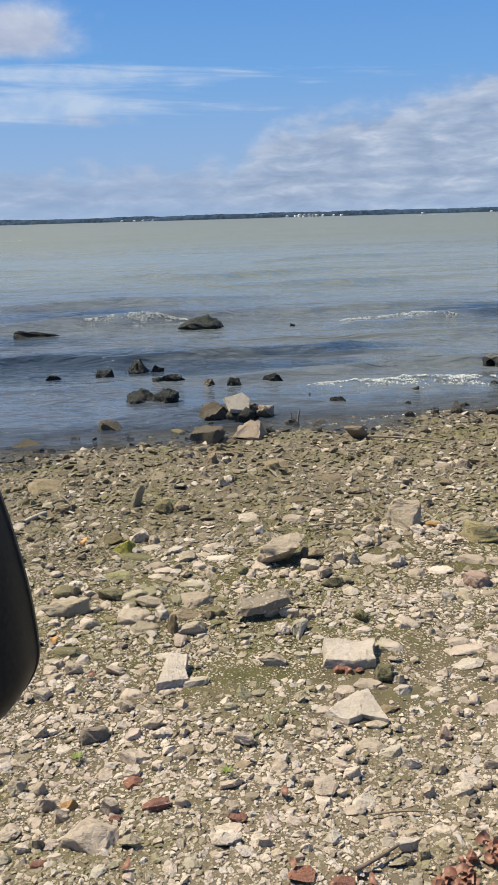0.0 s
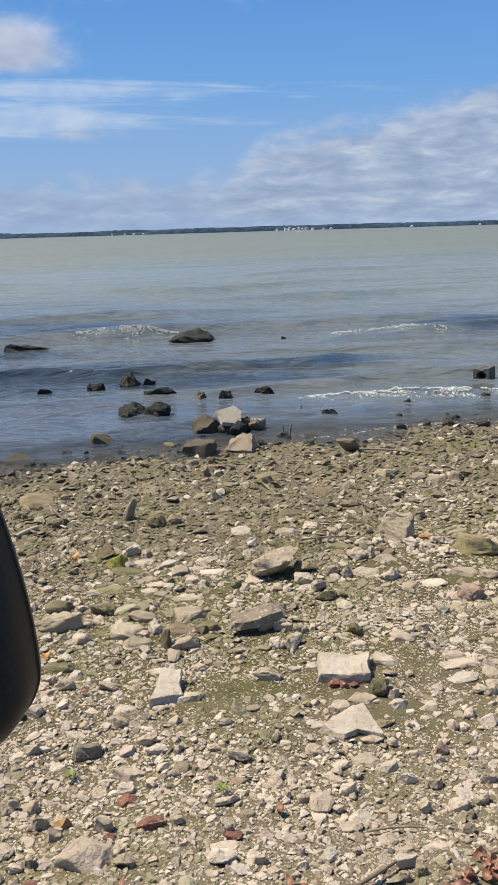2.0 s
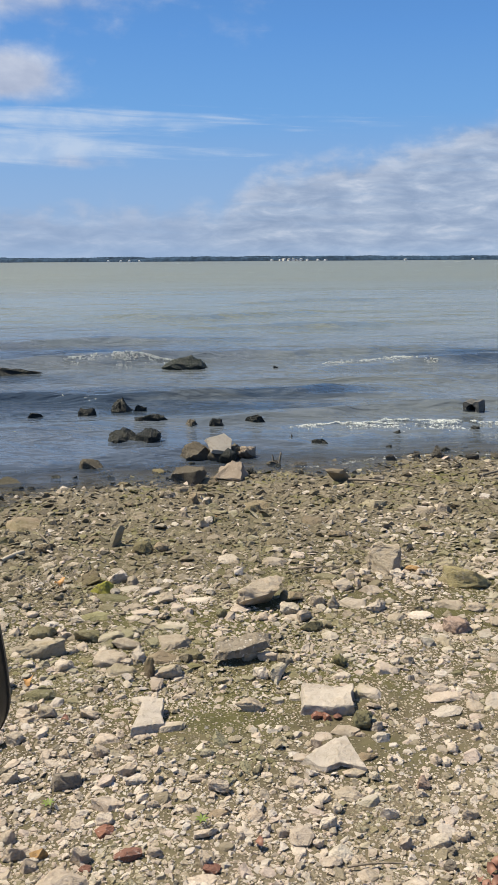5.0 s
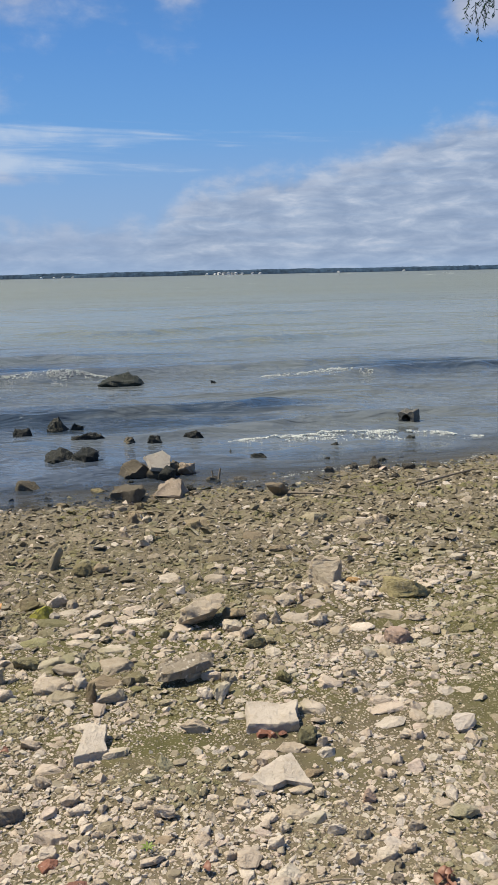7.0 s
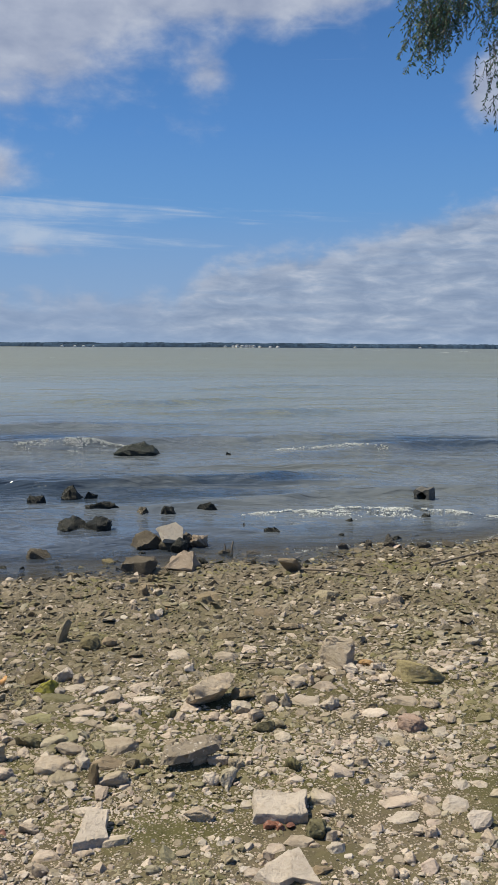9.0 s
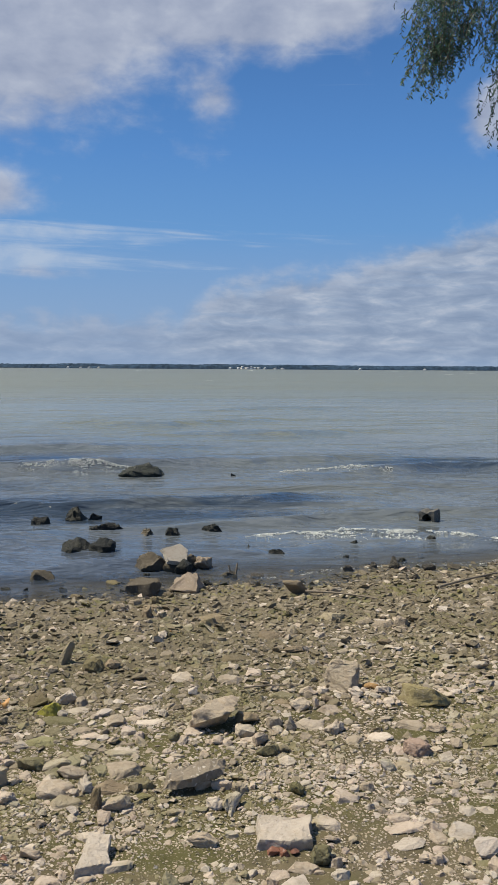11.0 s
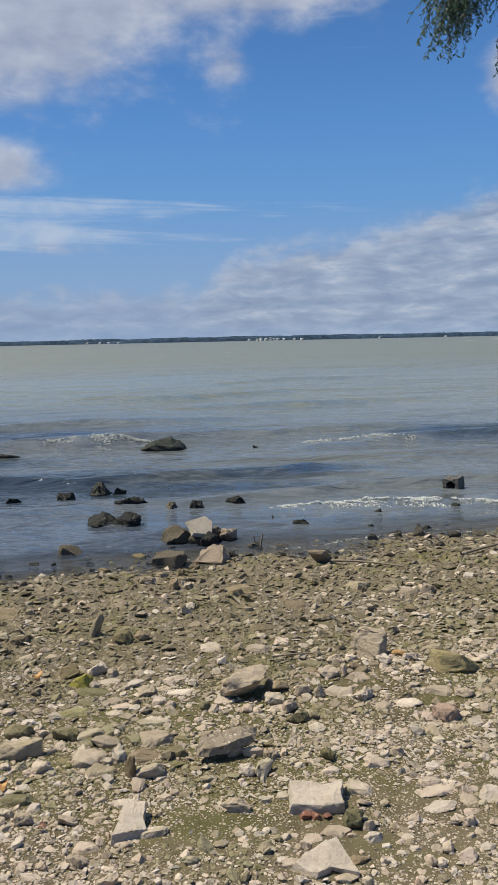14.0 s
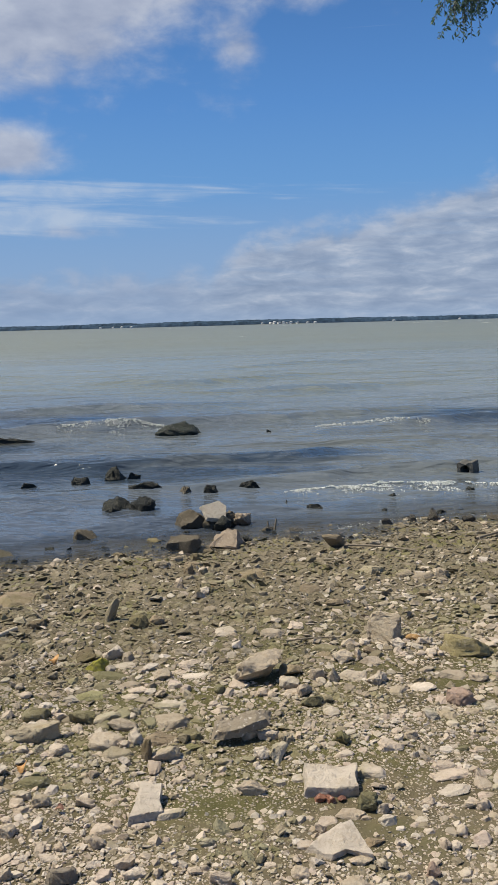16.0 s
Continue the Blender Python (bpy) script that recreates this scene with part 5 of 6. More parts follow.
for i in range(30):
    # 80 to 109: worn ones with dents
    r = random.Random(i + 700)
    form = slab(1.0, r.uniform(0.6, 0.95), r.uniform(0.25, 0.5), r) if i % 2 else chunk(1.0, r.uniform(0.6, 0.95), r.uniform(0.3, 0.62), r, r.choice((14, 20, 28)), r.choice((2.0, 2.5, 3.2)))
    bm = weathered(form, 1.0, 0.12, 1, i + 9)
    PEBBLES.append((np.array([v.co[:] for v in bm.verts]), np.array([[v.index for v in f.verts] for f in bm.faces])))
    bm.free()


def turned(rng, tilt):
    a, b, c = rng.uniform(0, 6.283), rng.gauss(0, tilt), rng.gauss(0, tilt)
    return np.array(Euler((b, c, a)).to_matrix())


def joined(name, pieces, mat):
    """One mesh out of many pebbles: rows of kind, x, y, z, size, turn and flatness."""
    verts, faces, n = [], [], 0
    for kind, x, y, z, size, turn, flat in pieces:
        v, f = PEBBLES[kind]
        verts.append((v * (size, size, size * flat)) @ turn.T + (x, y, z))
        faces.append(f + n)
        n += len(v)
    return mesh_object(name, np.concatenate(verts), np.concatenate(faces), mat, smooth=False)


def foam_line(x0, x1, out, wide, count, seed, label):
    """A lacy line of froth along a wave: many small clumps of bubbles."""
    rng = random.Random(seed)
    rows = []
    for _ in range(count):
        u = rng.random()
        x = x0 + (x1 - x0) * u
        edge = math.sin(3.1416 * u) ** 0.5
        y = float(shore(np.array(x))) + out + 0.07 * math.sin(x * 2.3 + seed) + 0.04 * math.sin(x * 6.1) + (rng.expovariate(1.0) - 0.4) * wide * edge
        if noise.noise(Vector((x * 2.2, y * 5.0, seed))) + 1.1 * noise.noise(Vector((x * 14.0, y * 20.0, seed))) < -0.05:
            continue
        rows.append((rng.randrange(40), x, y, 0.0, rng.uniform(0.005, 0.013) * (0.5 + 0.5 * edge), turned(rng, 0.3), 0.6))
    heights = water_height(np.array([r[1] for r in rows]), np.array([r[2] for r in rows]))
    rows = [(a, x, y, float(h) - 0.001, s, t, f) for (a, x, y, _, s, t, f), h in zip(rows, heights)]
    return tagged(joined("foam", rows, FOAM), label, "foam", kind="stuff")


def foam_crest(x0, y0, x1, y1, wide, high, count, seed, label):
    """Froth where a low wave tips over: a ragged white ridge with a lacy apron towards the beach."""
    rng = random.Random(seed)
    rows = []
    for _ in range(count):
        u = rng.random()
        x = x0 + (x1 - x0) * u
        edge = math.sin(3.1416 * u) ** 0.45 * (0.55 + 0.9 * max(0.0, 0.5 + noise.noise(Vector((x * 1.9, seed, 0)))))
        back = rng.expovariate(1.6) - 0.25
        y = y0 + (y1 - y0) * u + 0.09 * math.sin(x * 2.1 + seed) + 0.03 * math.sin(x * 7.1) - back * wide * edge
        if noise.noise(Vector((x * 3.2, y * 4.0, seed))) + 1.0 * noise.noise(Vector((x * 15.0, y * 14.0, seed))) < -0.16 + 0.35 * max(0.0, back):
            continue
        lift = high * edge * math.exp(-((back / 0.45) ** 2)) * (0.35 + 0.65 * rng.random()) * (0.6 + noise.noise(Vector((x * 9.0, seed, 4))))
        rows.append((rng.randrange(40), x, y, max(0.0, lift), rng.uniform(0.008, 0.020) * (0.6 + 0.4 * edge), turned(rng, 0.4), 0.8))
    heights = water_height(np.array([r[1] for r in rows]), np.array([r[2] for r in rows]))
    rows = [(a, x, y, z + float(h) - 0.002, s, t, f) for (a, x, y, z, s, t, f), h in zip(rows, heights)]
    return tagged(joined("foam", rows, FOAM), label, "foam", kind="stuff")


foam_crest(0.45, 9.22, 3.5, 9.02, 0.24, 0.03, 6500, 3, "broken line of white froth on a small wave")
foam_crest(-3.1, 15.35, -0.9, 15.65, 0.30, 0.04, 5200, 7, "white froth where a wave breaks by a rock")
foam_crest(1.6, 14.7, 3.7, 14.9, 0.22, 0.05, 3600, 9, "thin broken froth on a low wave")
foam_line(0.6, 3.2, 0.25, 0.03, 900, 5, "thin froth along the edge of the water")


def whitecaps():
    rng = random.Random(31)
    rows = []
    for _ in range(26):
        y = rng.uniform(90, 900)
        x = y * rng.uniform(-0.35, 0.45)
        for _ in range(6):
            rows.append((rng.randrange(40), x + rng.gauss(0, 0.004 * y), y + rng.gauss(0, 0.6), float(water_height(np.array(x), np.array(y))) - 0.02, rng.uniform(0.0012, 0.003) * y, turned(rng, 0.05), 0.25))
    tagged(joined("whitecaps", rows, FOAM), "tiny white wave crests far out on the lake", "foam", kind="stuff")


whitecaps()


# ---- the far shore ----
FAR = 2400.0


def far_shore():
    bm = bmesh.new()
    bmesh.ops.create_grid(bm, x_segments=160, y_segments=6, size=0.5)
    for v in bm.verts:
        x, u = v.co.x * 6000, v.co.y + 0.5
        v.co = Vector((x, FAR - 22 + u * 700 + 10 * noise.noise(Vector((x * 0.004, 0, 2))), -1.0 + (u > 0.05) * 3.2 + u * 6 + 2 * noise.noise(Vector((x * 0.003, u, 0)))))
    ob = part("far_shore", bm, BANK, label="low far shore across the lake")
    return tagged(ob, kind="structure", category="shore")


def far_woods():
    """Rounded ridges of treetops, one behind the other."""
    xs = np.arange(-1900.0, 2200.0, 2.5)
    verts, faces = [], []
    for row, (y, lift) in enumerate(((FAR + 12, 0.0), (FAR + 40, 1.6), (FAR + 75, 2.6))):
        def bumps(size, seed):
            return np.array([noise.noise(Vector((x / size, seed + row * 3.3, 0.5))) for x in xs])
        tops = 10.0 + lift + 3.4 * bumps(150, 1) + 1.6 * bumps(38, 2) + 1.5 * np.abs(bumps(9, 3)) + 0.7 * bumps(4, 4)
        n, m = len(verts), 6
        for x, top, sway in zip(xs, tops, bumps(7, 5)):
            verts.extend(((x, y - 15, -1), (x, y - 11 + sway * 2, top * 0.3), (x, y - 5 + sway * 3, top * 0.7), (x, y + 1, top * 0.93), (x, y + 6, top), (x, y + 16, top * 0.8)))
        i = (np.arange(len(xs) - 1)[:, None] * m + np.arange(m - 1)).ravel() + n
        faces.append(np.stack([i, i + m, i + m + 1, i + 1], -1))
    return tagged(mesh_object("far_woods", np.array(verts), np.concatenate(faces), HAZY_WOODS, smooth=False), "dark line of woods along the far shore", "woods", kind="stuff")


far_shore()
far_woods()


def house(x, w, h, d=9.0, roof=0.45):
    """A white house at the far water's edge: walls, pitched roof, two rows of windows, a door."""
    top = empty("house", (x, FAR - 7, 0.6), (0, 0, 20 + 45 * ((x * 0.37) % 1)))
    bm = bmesh.new()
    bmesh.ops.create_cube(bm, size=1.0)
    for v in bm.verts:
        v.co = Vector((v.co.x * w, v.co.y * d, (v.co.z + 0.5) * h))
    part("wall", bm, HOUSE_WALL, top)
    bm = bmesh.new()
    e = 0.5
    a = [bm.verts.new(c) for c in ((-w / 2 - e, -d / 2 - e, h), (w / 2 + e, -d / 2 - e, h), (w / 2 + e, d / 2 + e, h), (-w / 2 - e, d / 2 + e, h), (-w / 2, 0, h + d * 0.5 * roof), (w / 2, 0, h + d * 0.5 * roof))]
    for q in ((0, 1, 5, 4), (2, 3, 4, 5), (1, 2, 5), (3, 0, 4), (3, 2, 1, 0)):
        bm.faces.new([a[i] for i in q])
    part("roof", bm, HOUSE_ROOF, top, "grey pitched roof")
    n = max(2, int(w / 3.2))
    for row in range(2 if h > 5 else 1):
        for i in range(n):
            if row == 0 and i == n // 2:
                continue
            bm = bmesh.new()
            bmesh.ops.create_cube(bm, size=1.0)
            for v in bm.verts:
                v.co = Vector((v.co.x * 1.3, v.co.y * 0.3, v.co.z * 1.5))
            part("window", bm, HOUSE_PANE, top).matrix_local = pose(-w / 2 + (i + 0.5) * w / n, -d / 2 - 0.03, 1.7 + 2.9 * row)
    bm = bmesh.new()
    bmesh.ops.create_cube(bm, size=1.0)
    for v in bm.verts:
        v.co = Vector((v.co.x * 1.1, v.co.y * 0.3, v.co.z * 2.1))
    part("door", bm, HOUSE_PANE, top).matrix_local = pose(-w / 2 + (n // 2 + 0.5) * w / n, -d / 2 - 0.03, 1.06)
    return tagged(top, "small white house at the far shore below woods", "house", "houses on the far shore")


for hx, hw, hh in ((118, 5, 4), (141, 6, 4.5), (152, 8, 7.5), (166, 11, 5.0), (178, 5, 8.0), (188, 7, 4), (199, 9, 5.5), (217, 5, 4), (247, 7, 3), (268, 8, 3),
                   (-338, 4, 3), (-303, 4, 2.5), (-279, 5, 3), (-252, 4, 2.5), (492, 6, 2.5), (682, 4, 2.5)):
    house(hx, hw * 0.9, hh * 0.72)


# ---- the willow that hangs into the view ----
def tube(points, radii, sides=7):
    bm = bmesh.new()
    rings = []
    for i, (p, r) in enumerate(zip(points, radii)):
        p = Vector(p)
        ahead = (Vector(points[min(i + 1, len(points) - 1)]) - Vector(points[max(i - 1, 0)])).normalized()
        side = ahead.orthogonal().normalized()
        up = ahead.cross(side)
        rings.append([bm.verts.new(p + (side * math.cos(6.283 * j / sides) + up * math.sin(6.283 * j / sides)) * r) for j in range(sides)])
    for a, b in zip(rings, rings[1:]):
        for j in range(sides):
            bm.faces.new((a[j], a[(j + 1) % sides], b[(j + 1) % sides], b[j]))
    bm.faces.new(rings[-1])
    bmesh.ops.recalc_face_normals(bm, faces=bm.faces[:])
    return bm


def arc(a, b, sag, n=7, wobble=0.06, seed=0):
    a, b = Vector(a), Vector(b)
    return [a.lerp(b, i / (n - 1)) + Vector((noise.noise(Vector((i * 0.7, seed, 0))) * wobble, noise.noise(Vector((i * 0.7, seed, 9))) * wobble, sag * math.sin(3.1416 * i / (n - 1)))) for i in range(n)]


def willow():
    rng = random.Random(19)
    tree = empty("willow_tree", (7.6, 7.4, float(land(7.6, 7.4))))
    base = Vector((7.6, 7.4, float(land(7.6, 7.4)) - 0.2))
    fork = Vector((7.2, 7.9, 3.6))
    inverse = tree.matrix_world.inverted()

    def add(name, bm, mat, label="", sharp=60):
        bm.transform(inverse)
        return part(name, bm, mat, tree, label, sharp)

    add("trunk", tube(arc(base, fork, 0.0, 8, 0.15, 3), [0.34, 0.28, 0.25, 0.23, 0.22, 0.21, 0.20, 0.19], 12), BARK)
    verts, faces = [], []
    twigs = bmesh.new()

    def leaf(at, way, length):
        side = way.orthogonal().normalized()
        side = (Matrix.Rotation(rng.uniform(0, 6.283), 3, way) @ side) * length * 0.17
        up = way.cross(side).normalized() * length * 0.05
        n = len(verts)
        mid = at + way * length * 0.45
        verts.extend((at, mid + side + up, at + way * length, mid - side + up, mid))
        faces.extend(((n, n + 1, n + 4), (n + 1, n + 2, n + 4), (n + 2, n + 3, n + 4), (n + 3, n, n + 4)))

    def strand(start, drop, drift, step=0.026):
        """A thin hanging shoot with leaves on alternate sides."""
        n = max(4, int(drop / 0.12))
        pts = [start + Vector((drift[0] * (i / n) ** 0.8, drift[1] * (i / n) ** 0.8, -drop * (i / n) ** 1.15)) + Vector((rng.uniform(-1, 1), rng.uniform(-1, 1), 0)) * 0.012 for i in range(n + 1)]
        rings = []
        for p, r in zip(pts, np.linspace(0.005, 0.0015, n + 1)):
            rings.append([twigs.verts.new(p + Vector((math.cos(2.094 * j) * r, math.sin(2.094 * j) * r, 0))) for j in range(3)])
        for a, b in zip(rings, rings[1:]):
            for j in range(3):
                twigs.faces.new((a[j], a[(j + 1) % 3], b[(j + 1) % 3], b[j]))
        for p, q in zip(pts, pts[1:]):
            k = int((q - p).length / step)
            for i in range(k):
                at = p.lerp(q, i / max(1, k))
                spin = rng.uniform(0, 6.283)
                leaf(at, Vector((math.cos(spin) * 0.75, math.sin(spin) * 0.75, -rng.uniform(0.25, 1.1))).normalized(), rng.uniform(0.04, 0.075))

    limbs = [((2.9, 10.8, 6.9), 1.2, 0.085), ((3.6, 10.5, 6.8), 1.1, 0.085), ((4.4, 10.1, 6.3), 1.2, 0.09), ((5.2, 9.0, 7.6), 0.7, 0.10), ((9.6, 8.2, 7.2), 0.8, 0.10), ((8.2, 5.4, 7.4), 0.9, 0.10), ((6.6, 10.2, 8.2), 0.8, 0.11), ((9.0, 9.8, 8.0), 0.8, 0.10)]
    for i, (end, sag, r) in enumerate(limbs):
        pts = arc(fork, end, sag, 9, 0.35, i + 2)
        add("limb", tube(pts, np.linspace(r, 0.014, 9)), BARK)
        shown = i < 3
        for j in range(34 if shown else 26):
            u = rng.uniform(0.45, 1.0)
            at = pts[min(7, int(u * 8))].lerp(pts[min(8, int(u * 8) + 1)], (u * 8) % 1)
            if shown:
                continue
            strand(at + Vector((rng.uniform(-0.6, 0.6), rng.uniform(-0.6, 0.6), rng.uniform(-0.2, 0.3))), rng.uniform(0.7, 1.9), (rng.uniform(-0.3, 0.3), rng.uniform(-0.3, 0.3)), 0.05)
    # the shoots at the ends of the near limbs: a full lobe, a thinner one and a long tail
    for _ in range(300):
        x = rng.gauss(3.10, 0.18)
        low = 5.57 - 0.42 * math.exp(-(((x - 2.98) / 0.11) ** 2)) - 0.10 * math.exp(-(((x - 3.25) / 0.1) ** 2)) + 0.9 * max(0.0, 2.8 - x) + rng.uniform(0, 1.3) ** 1.2
        strand(Vector((x + rng.uniform(-0.1, 0.2), 10.62 + rng.gauss(0, 0.22), low + 0.3)), rng.uniform(0.22, 0.42), (rng.uniform(-0.30, 0.16), rng.uniform(-0.2, 0.2)), 0.022)
    for _ in range(260):
        x = rng.uniform(3.25, 4.3)
        low = 5.75 - 0.25 * noise.noise(Vector((x * 3, 0, 0))) + rng.uniform(0, 1.2) ** 1.2
        strand(Vector((x, 10.45 + rng.gauss(0, 0.25), low + 0.25)), rng.uniform(0.22, 0.45), (rng.uniform(-0.25, 0.2), rng.uniform(-0.2, 0.2)), 0.024)
    for _ in range(90):
        x = rng.uniform(3.66, 4.3)
        low = 4.62 + 0.9 * max(0.0, 3.85 - x) + rng.uniform(0, 1.5)
        strand(Vector((x, 10.35 + rng.gauss(0, 0.2), low + 0.3)), rng.uniform(0.25, 0.5), (rng.uniform(-0.2, 0.2), rng.uniform(-0.15, 0.15)), 0.026)
    tagged(add("twig_mass", twigs, BARK), kind="stuff")
    crown = mesh_object("crown", np.array([inverse @ v for v in verts]), np.array(faces), LEAF, smooth=False)
    crown.parent = tree
    return tagged(tree, "willow tree with hanging leafy shoots over the water", "tree")


willow()


# ---- the mirror of a parked vehicle ----
def wing_mirror():
    """A tall dark mirror housing with rounded corners, on an arm from an added post out of view."""
    at = (-0.1730, 0.534, 1.5130)
    top = empty("wing_mirror", at)
    deep = 0.07

    def outline(grow, n=12):
        """Seen from behind: a rounded lower corner, and a side that draws in towards the top."""
        pts = []
        for i in range(n + 1):
            a = radians(-90 + 90 * i / n)
            pts.append((-0.046 + (0.046 + grow) * math.cos(a), (0.049 + grow) * math.sin(a)))
        for i in range(1, n + 1):
            z = 0.20 * i / n
            pts.append((grow - 0.026 * (z / 0.153) ** 1.75, z))
        x, z = pts[-1]
        for i in range(1, n + 1):
            a = radians(20 + 120 * i / n)
            pts.append((x - 0.055 + (0.058 + grow) * math.cos(a), z - 0.02 + (0.05 + grow) * math.sin(a)))
        for i in range(n + 1):
            a = radians(180 + 90 * i / n)
            pts.append((-0.15 + (0.05 + grow) * math.cos(a), 0.001 + (0.05 + grow) * math.sin(a)))
        return pts

    def loft(rows):
        bm = bmesh.new()
        rings = [[bm.verts.new((x, y, z)) for x, z in pts] for y, pts in rows]
        for a, b in zip(rings, rings[1:]):
            for i in range(len(a)):
                bm.faces.new((a[i], a[(i + 1) % len(a)], b[(i + 1) % len(b)], b[i]))
        bm.faces.new(rings[-1])
        bm.faces.new(rings[0][::-1])
        bmesh.ops.recalc_face_normals(bm, faces=bm.faces[:])
        return bm

    # the domed back is turned to the beach's visitor, the glass to the vehicle's rear
    part("housing", loft([(-deep * s, outline(g)) for s, g in ((0.0, 0.0), (0.30, -0.001), (0.55, -0.004), (0.72, -0.010), (0.84, -0.018), (0.93, -0.028), (0.985, -0.040), (1.0, -0.055))]), BLACK, top, "black moulded housing with a raised rounded edge", 50)
    part("rim", loft([(0.0005, outline(0.0012)), (0.004, outline(0.0012)), (0.0055, outline(-0.001))]), RIM, top, "thin worn rim", 50)
    part("glass", loft([(0.006, outline(-0.010)), (0.008, outline(-0.010))]), GLASS, top, "mirror glass", 50)
    part("arm", tube(arc((-0.15, -0.02, 0.05), (-0.60, -0.05, 0.0), 0.0, 6, 0.01, 1), [0.022] * 6, 10), BLACK, top, "black mirror arm")
    # unseen post, added to hold the mirror up
    post = 1.515 - float(land(-0.77, 0.5))
    part("post", tube([(-0.60, -0.05, 0.04), (-0.60, -0.05, -0.5 * post), (-0.60, -0.05, -post - 0.05)], [0.03, 0.03, 0.03], 12), BLACK, top, "added black post that carries the mirror")
    return tagged(top, "black wing mirror of a parked vehicle", "mirror")


wing_mirror()


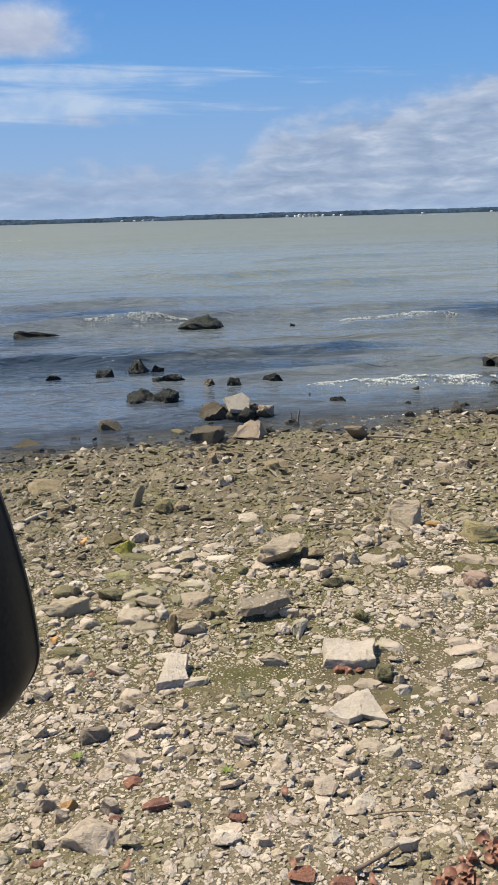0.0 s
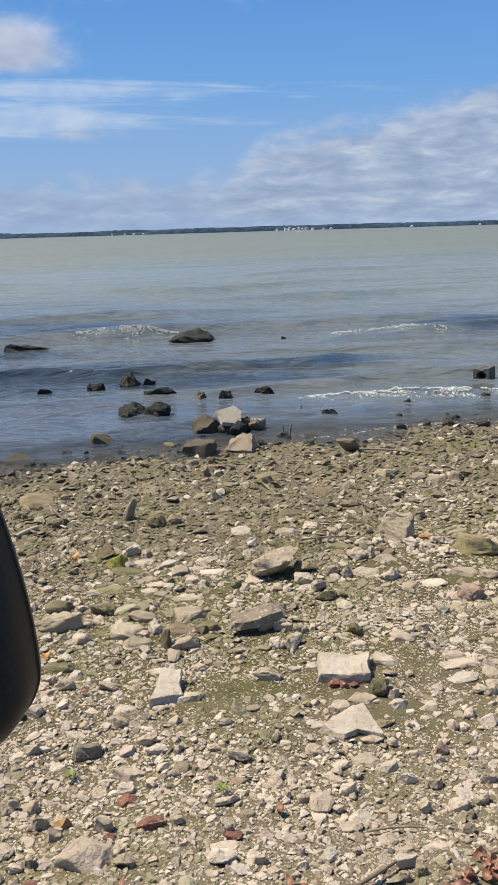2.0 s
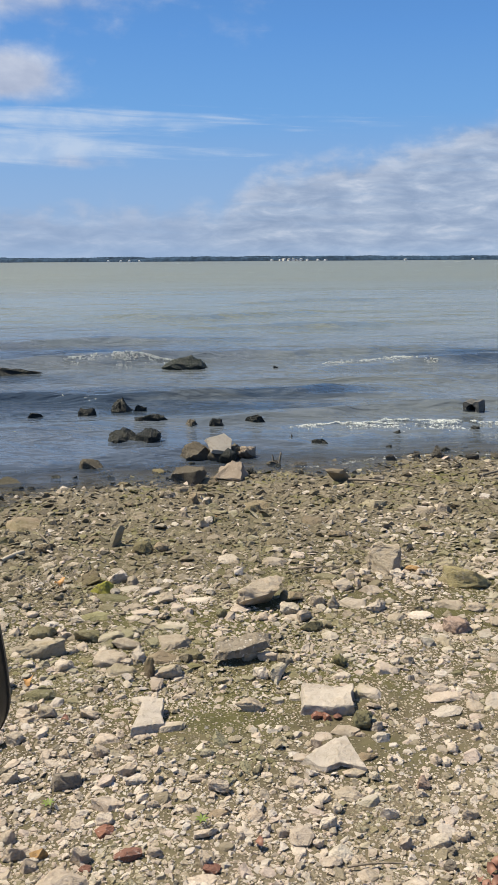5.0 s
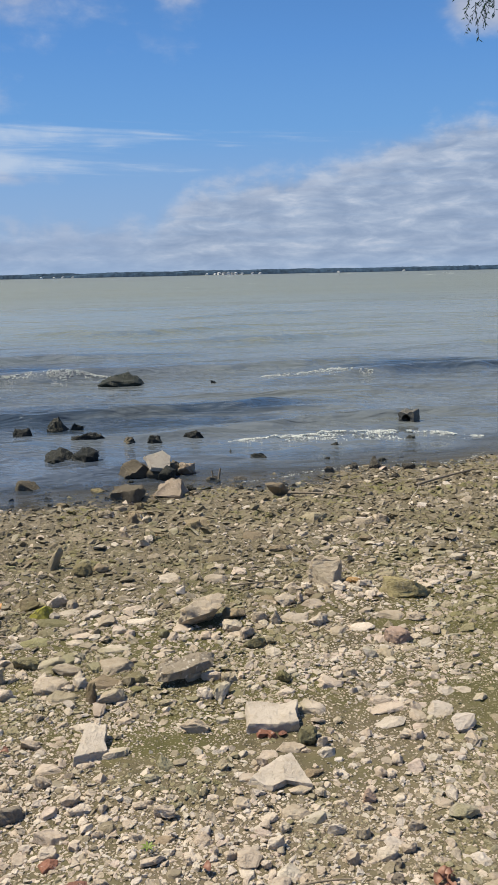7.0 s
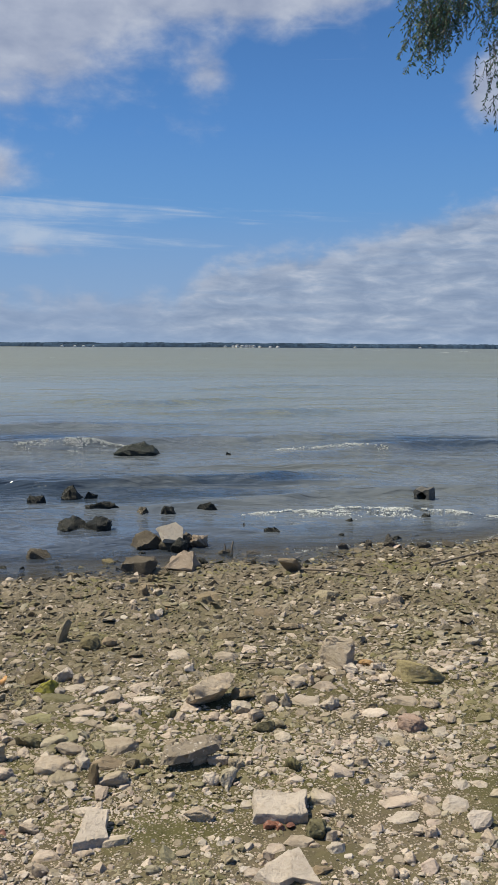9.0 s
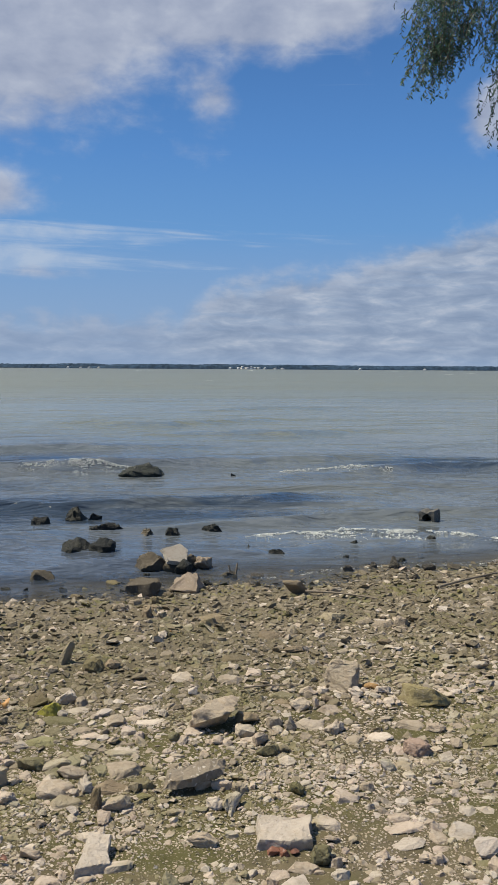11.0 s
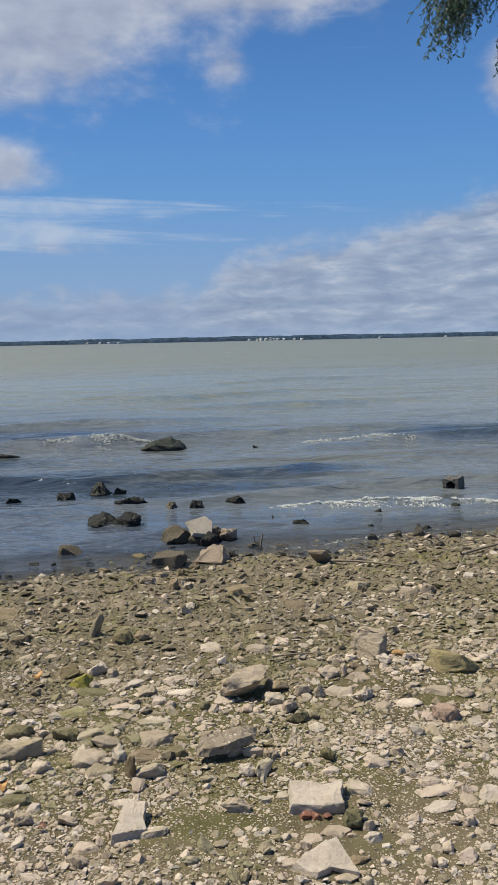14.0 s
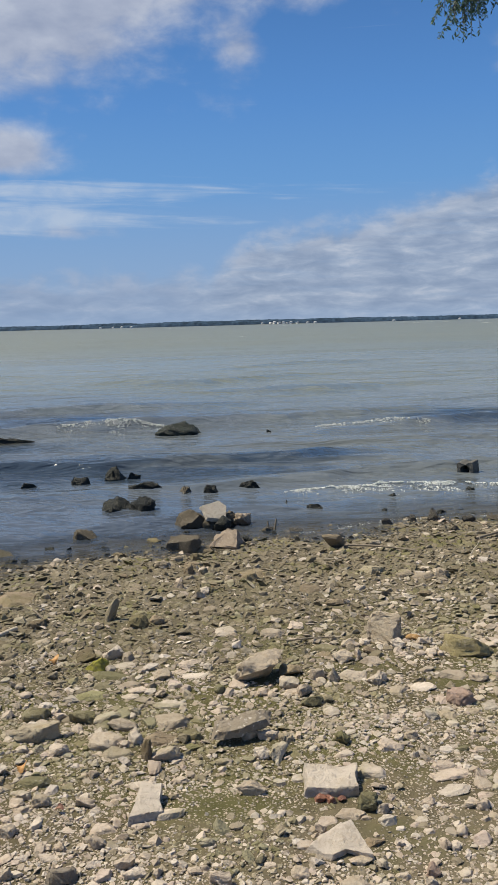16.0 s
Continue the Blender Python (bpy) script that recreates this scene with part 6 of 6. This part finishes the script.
# ---- the many stones of the beach ----
def beach_stones():
    rng = random.Random(2024)
    coarse, fine, wide_cell, fine_cell = {}, {}, 0.22, 0.055

    def note(x, y, r):
        store, step = (coarse, wide_cell) if r > 0.026 else (fine, fine_cell)
        store.setdefault((int(x // step), int(y // step)), []).append((x, y, r))

    for x, y, r in TAKEN:
        note(x, y, r)

    def room(x, y, r, share):
        for store, step, reach in ((coarse, wide_cell, 1), (fine, fine_cell, 1 if r <= 0.026 else 2)):
            i, j = int(x // step), int(y // step)
            for a in range(i - reach, i + reach + 1):
                for b in range(j - reach, j + reach + 1):
                    for u, v, q in store.get((a, b), ()):
                        if (u - x) ** 2 + (v - y) ** 2 < ((q + r) * share) ** 2:
                            return False
        note(x, y, r)
        return True

    def tries(count, x_of, y_of, size, share, wanted):
        made = []
        for _ in range(count):
            y = y_of()
            x = x_of(y)
            s = size(x, y)
            if wanted(x, y, s) and room(x, y, s * 0.42, share):
                made.append((x, y, s))
        return made

    def seen(y):
        return rng.uniform(-0.42 * y - 0.25, 0.58 * y + 0.3)

    def patch(x, y):
        """Bare silt in some places, thick stones in others."""
        return noise.noise(Vector((x * 1.3, y * 1.3, 3.0))) + 0.6 * noise.noise(Vector((x * 3.7, y * 3.7, 8.0))) - 0.40 * math.exp(-(((x - 1.0) / 0.7) ** 2) - ((y - 2.9) / 0.9) ** 2)

    def deep(lo, hi):
        """Distances spread evenly over the widening view."""
        return lambda: math.sqrt(rng.uniform(lo * lo, hi * hi))

    large = tries(2600, seen, deep(1.2, 7.6), lambda x, y: min(0.13, rng.lognormvariate(math.log(0.066), 0.28)), 0.9, lambda x, y, s: y < shore(x) + 0.1 and (y > 5.6 or not -0.30 * y < x < 0.31 * y))
    middle = tries(30000, seen, deep(1.1, 7.9), lambda x, y: min(0.085, rng.lognormvariate(math.log(0.026 + 0.0065 * min(max(y - 1.5, 0.0), 3.5)), 0.40)), 0.74, lambda x, y, s: y < shore(x) + 0.12 + 0.5 * rng.random() ** 3 and patch(x, y) > -0.50 + 0.5 * rng.random() - (0.8 if y > 4.2 else 0.55 if y < 2.8 else 0.0))
    small = tries(62000, lambda y: rng.uniform(-0.40 * y - 0.15, 0.50 * y + 0.15), deep(1.2, 4.6), lambda x, y: rng.lognormvariate(math.log(0.0150), 0.42), 0.58, lambda x, y, s: patch(x, y) > (-1.05 if y < 2.6 else -0.55) + 0.75 * rng.random())
    chips = tries(26000, seen, deep(3.9, 7.5), lambda x, y: rng.lognormvariate(math.log(0.031), 0.36), 0.62, lambda x, y, s: y < shore(x) + 0.05)
    grit = tries(34000, lambda y: rng.uniform(-0.38 * y - 0.1, 0.46 * y + 0.1), deep(1.2, 3.6), lambda x, y: rng.uniform(0.006, 0.013), 0.5, lambda x, y, s: patch(x, y) > -1.0 + 0.5 * rng.random())
    wide = tries(20000, lambda y: rng.gauss(0.6, 3.0), lambda: rng.uniform(-2.5, 9.0), lambda x, y: min(0.15, rng.lognormvariate(math.log(0.055), 0.40)), 0.8, lambda x, y, s: y < shore(x) + 0.3 and not (-0.42 * y - 0.25 < x < 0.58 * y + 0.3 and y > 1.1))
    outer = tries(30000, lambda y: rng.gauss(0.5, 2.6), lambda: rng.uniform(-1.5, 8.0), lambda x, y: rng.lognormvariate(math.log(0.030), 0.4), 0.7, lambda x, y, s: y < shore(x) + 0.2 and not (-0.40 * y - 0.15 < x < 0.56 * y + 0.15 and y > 1.2))
    rows = []
    stones = large + middle + small + chips + grit + wide + outer
    heights = land(np.array([s[0] for s in stones]), np.array([s[1] for s in stones]))
    for (x, y, s), z in zip(stones, heights):
        beside = y > 4.3 + 0.28 * x + 0.8 * noise.noise(Vector((x, y, 1)))
        flat = rng.uniform(0.40, 0.95) if beside else rng.uniform(0.55, 1.15)
        if y > shore(x) - 0.5:
            flat *= 0.6
        rows.append(((80 + rng.randrange(30)) if s > 0.050 and y < 4.2 and -0.5 * y < x < 0.6 * y else rng.randrange(40) + (40 if s > 0.032 and 1.4 < y < 4.8 and -0.45 * y < x < 0.55 * y else 0), x, y, float(z) - s * rng.uniform(0.06, 0.26) * flat, s * 1.05, turned(rng, 0.38 if beside else 0.19), flat))
    # the nearest stones are pieces of their own
    own = [r for r in rows if 1.65 < r[2] < 3.4 and r[4] > 0.045 and -0.36 * r[2] < r[1] < 0.42 * r[2]][:300]
    chosen = set(id(r) for r in own)
    rest = [r for r in rows if id(r) not in chosen]
    tagged(joined("beach_shingle", rest, STONE["scatter"]), "pale angular shingle and brown shards on silt", "shingle", kind="stuff")
    shapes = []
    for v, f in PEBBLES:
        me = bpy.data.meshes.new("stone")
        me.from_pydata(v.tolist(), [], f.tolist())
        me.materials.append(STONE["piece"])
        shapes.append(me)
    for kind, x, y, z, s, turn, flat in own:
        ob = new("stone", shapes[kind])
        ob.parent = ground
        ob.matrix_world = Matrix.LocRotScale((x, y, z), Matrix(turn.tolist()).to_quaternion(), (s, s, s * flat))


beach_stones()
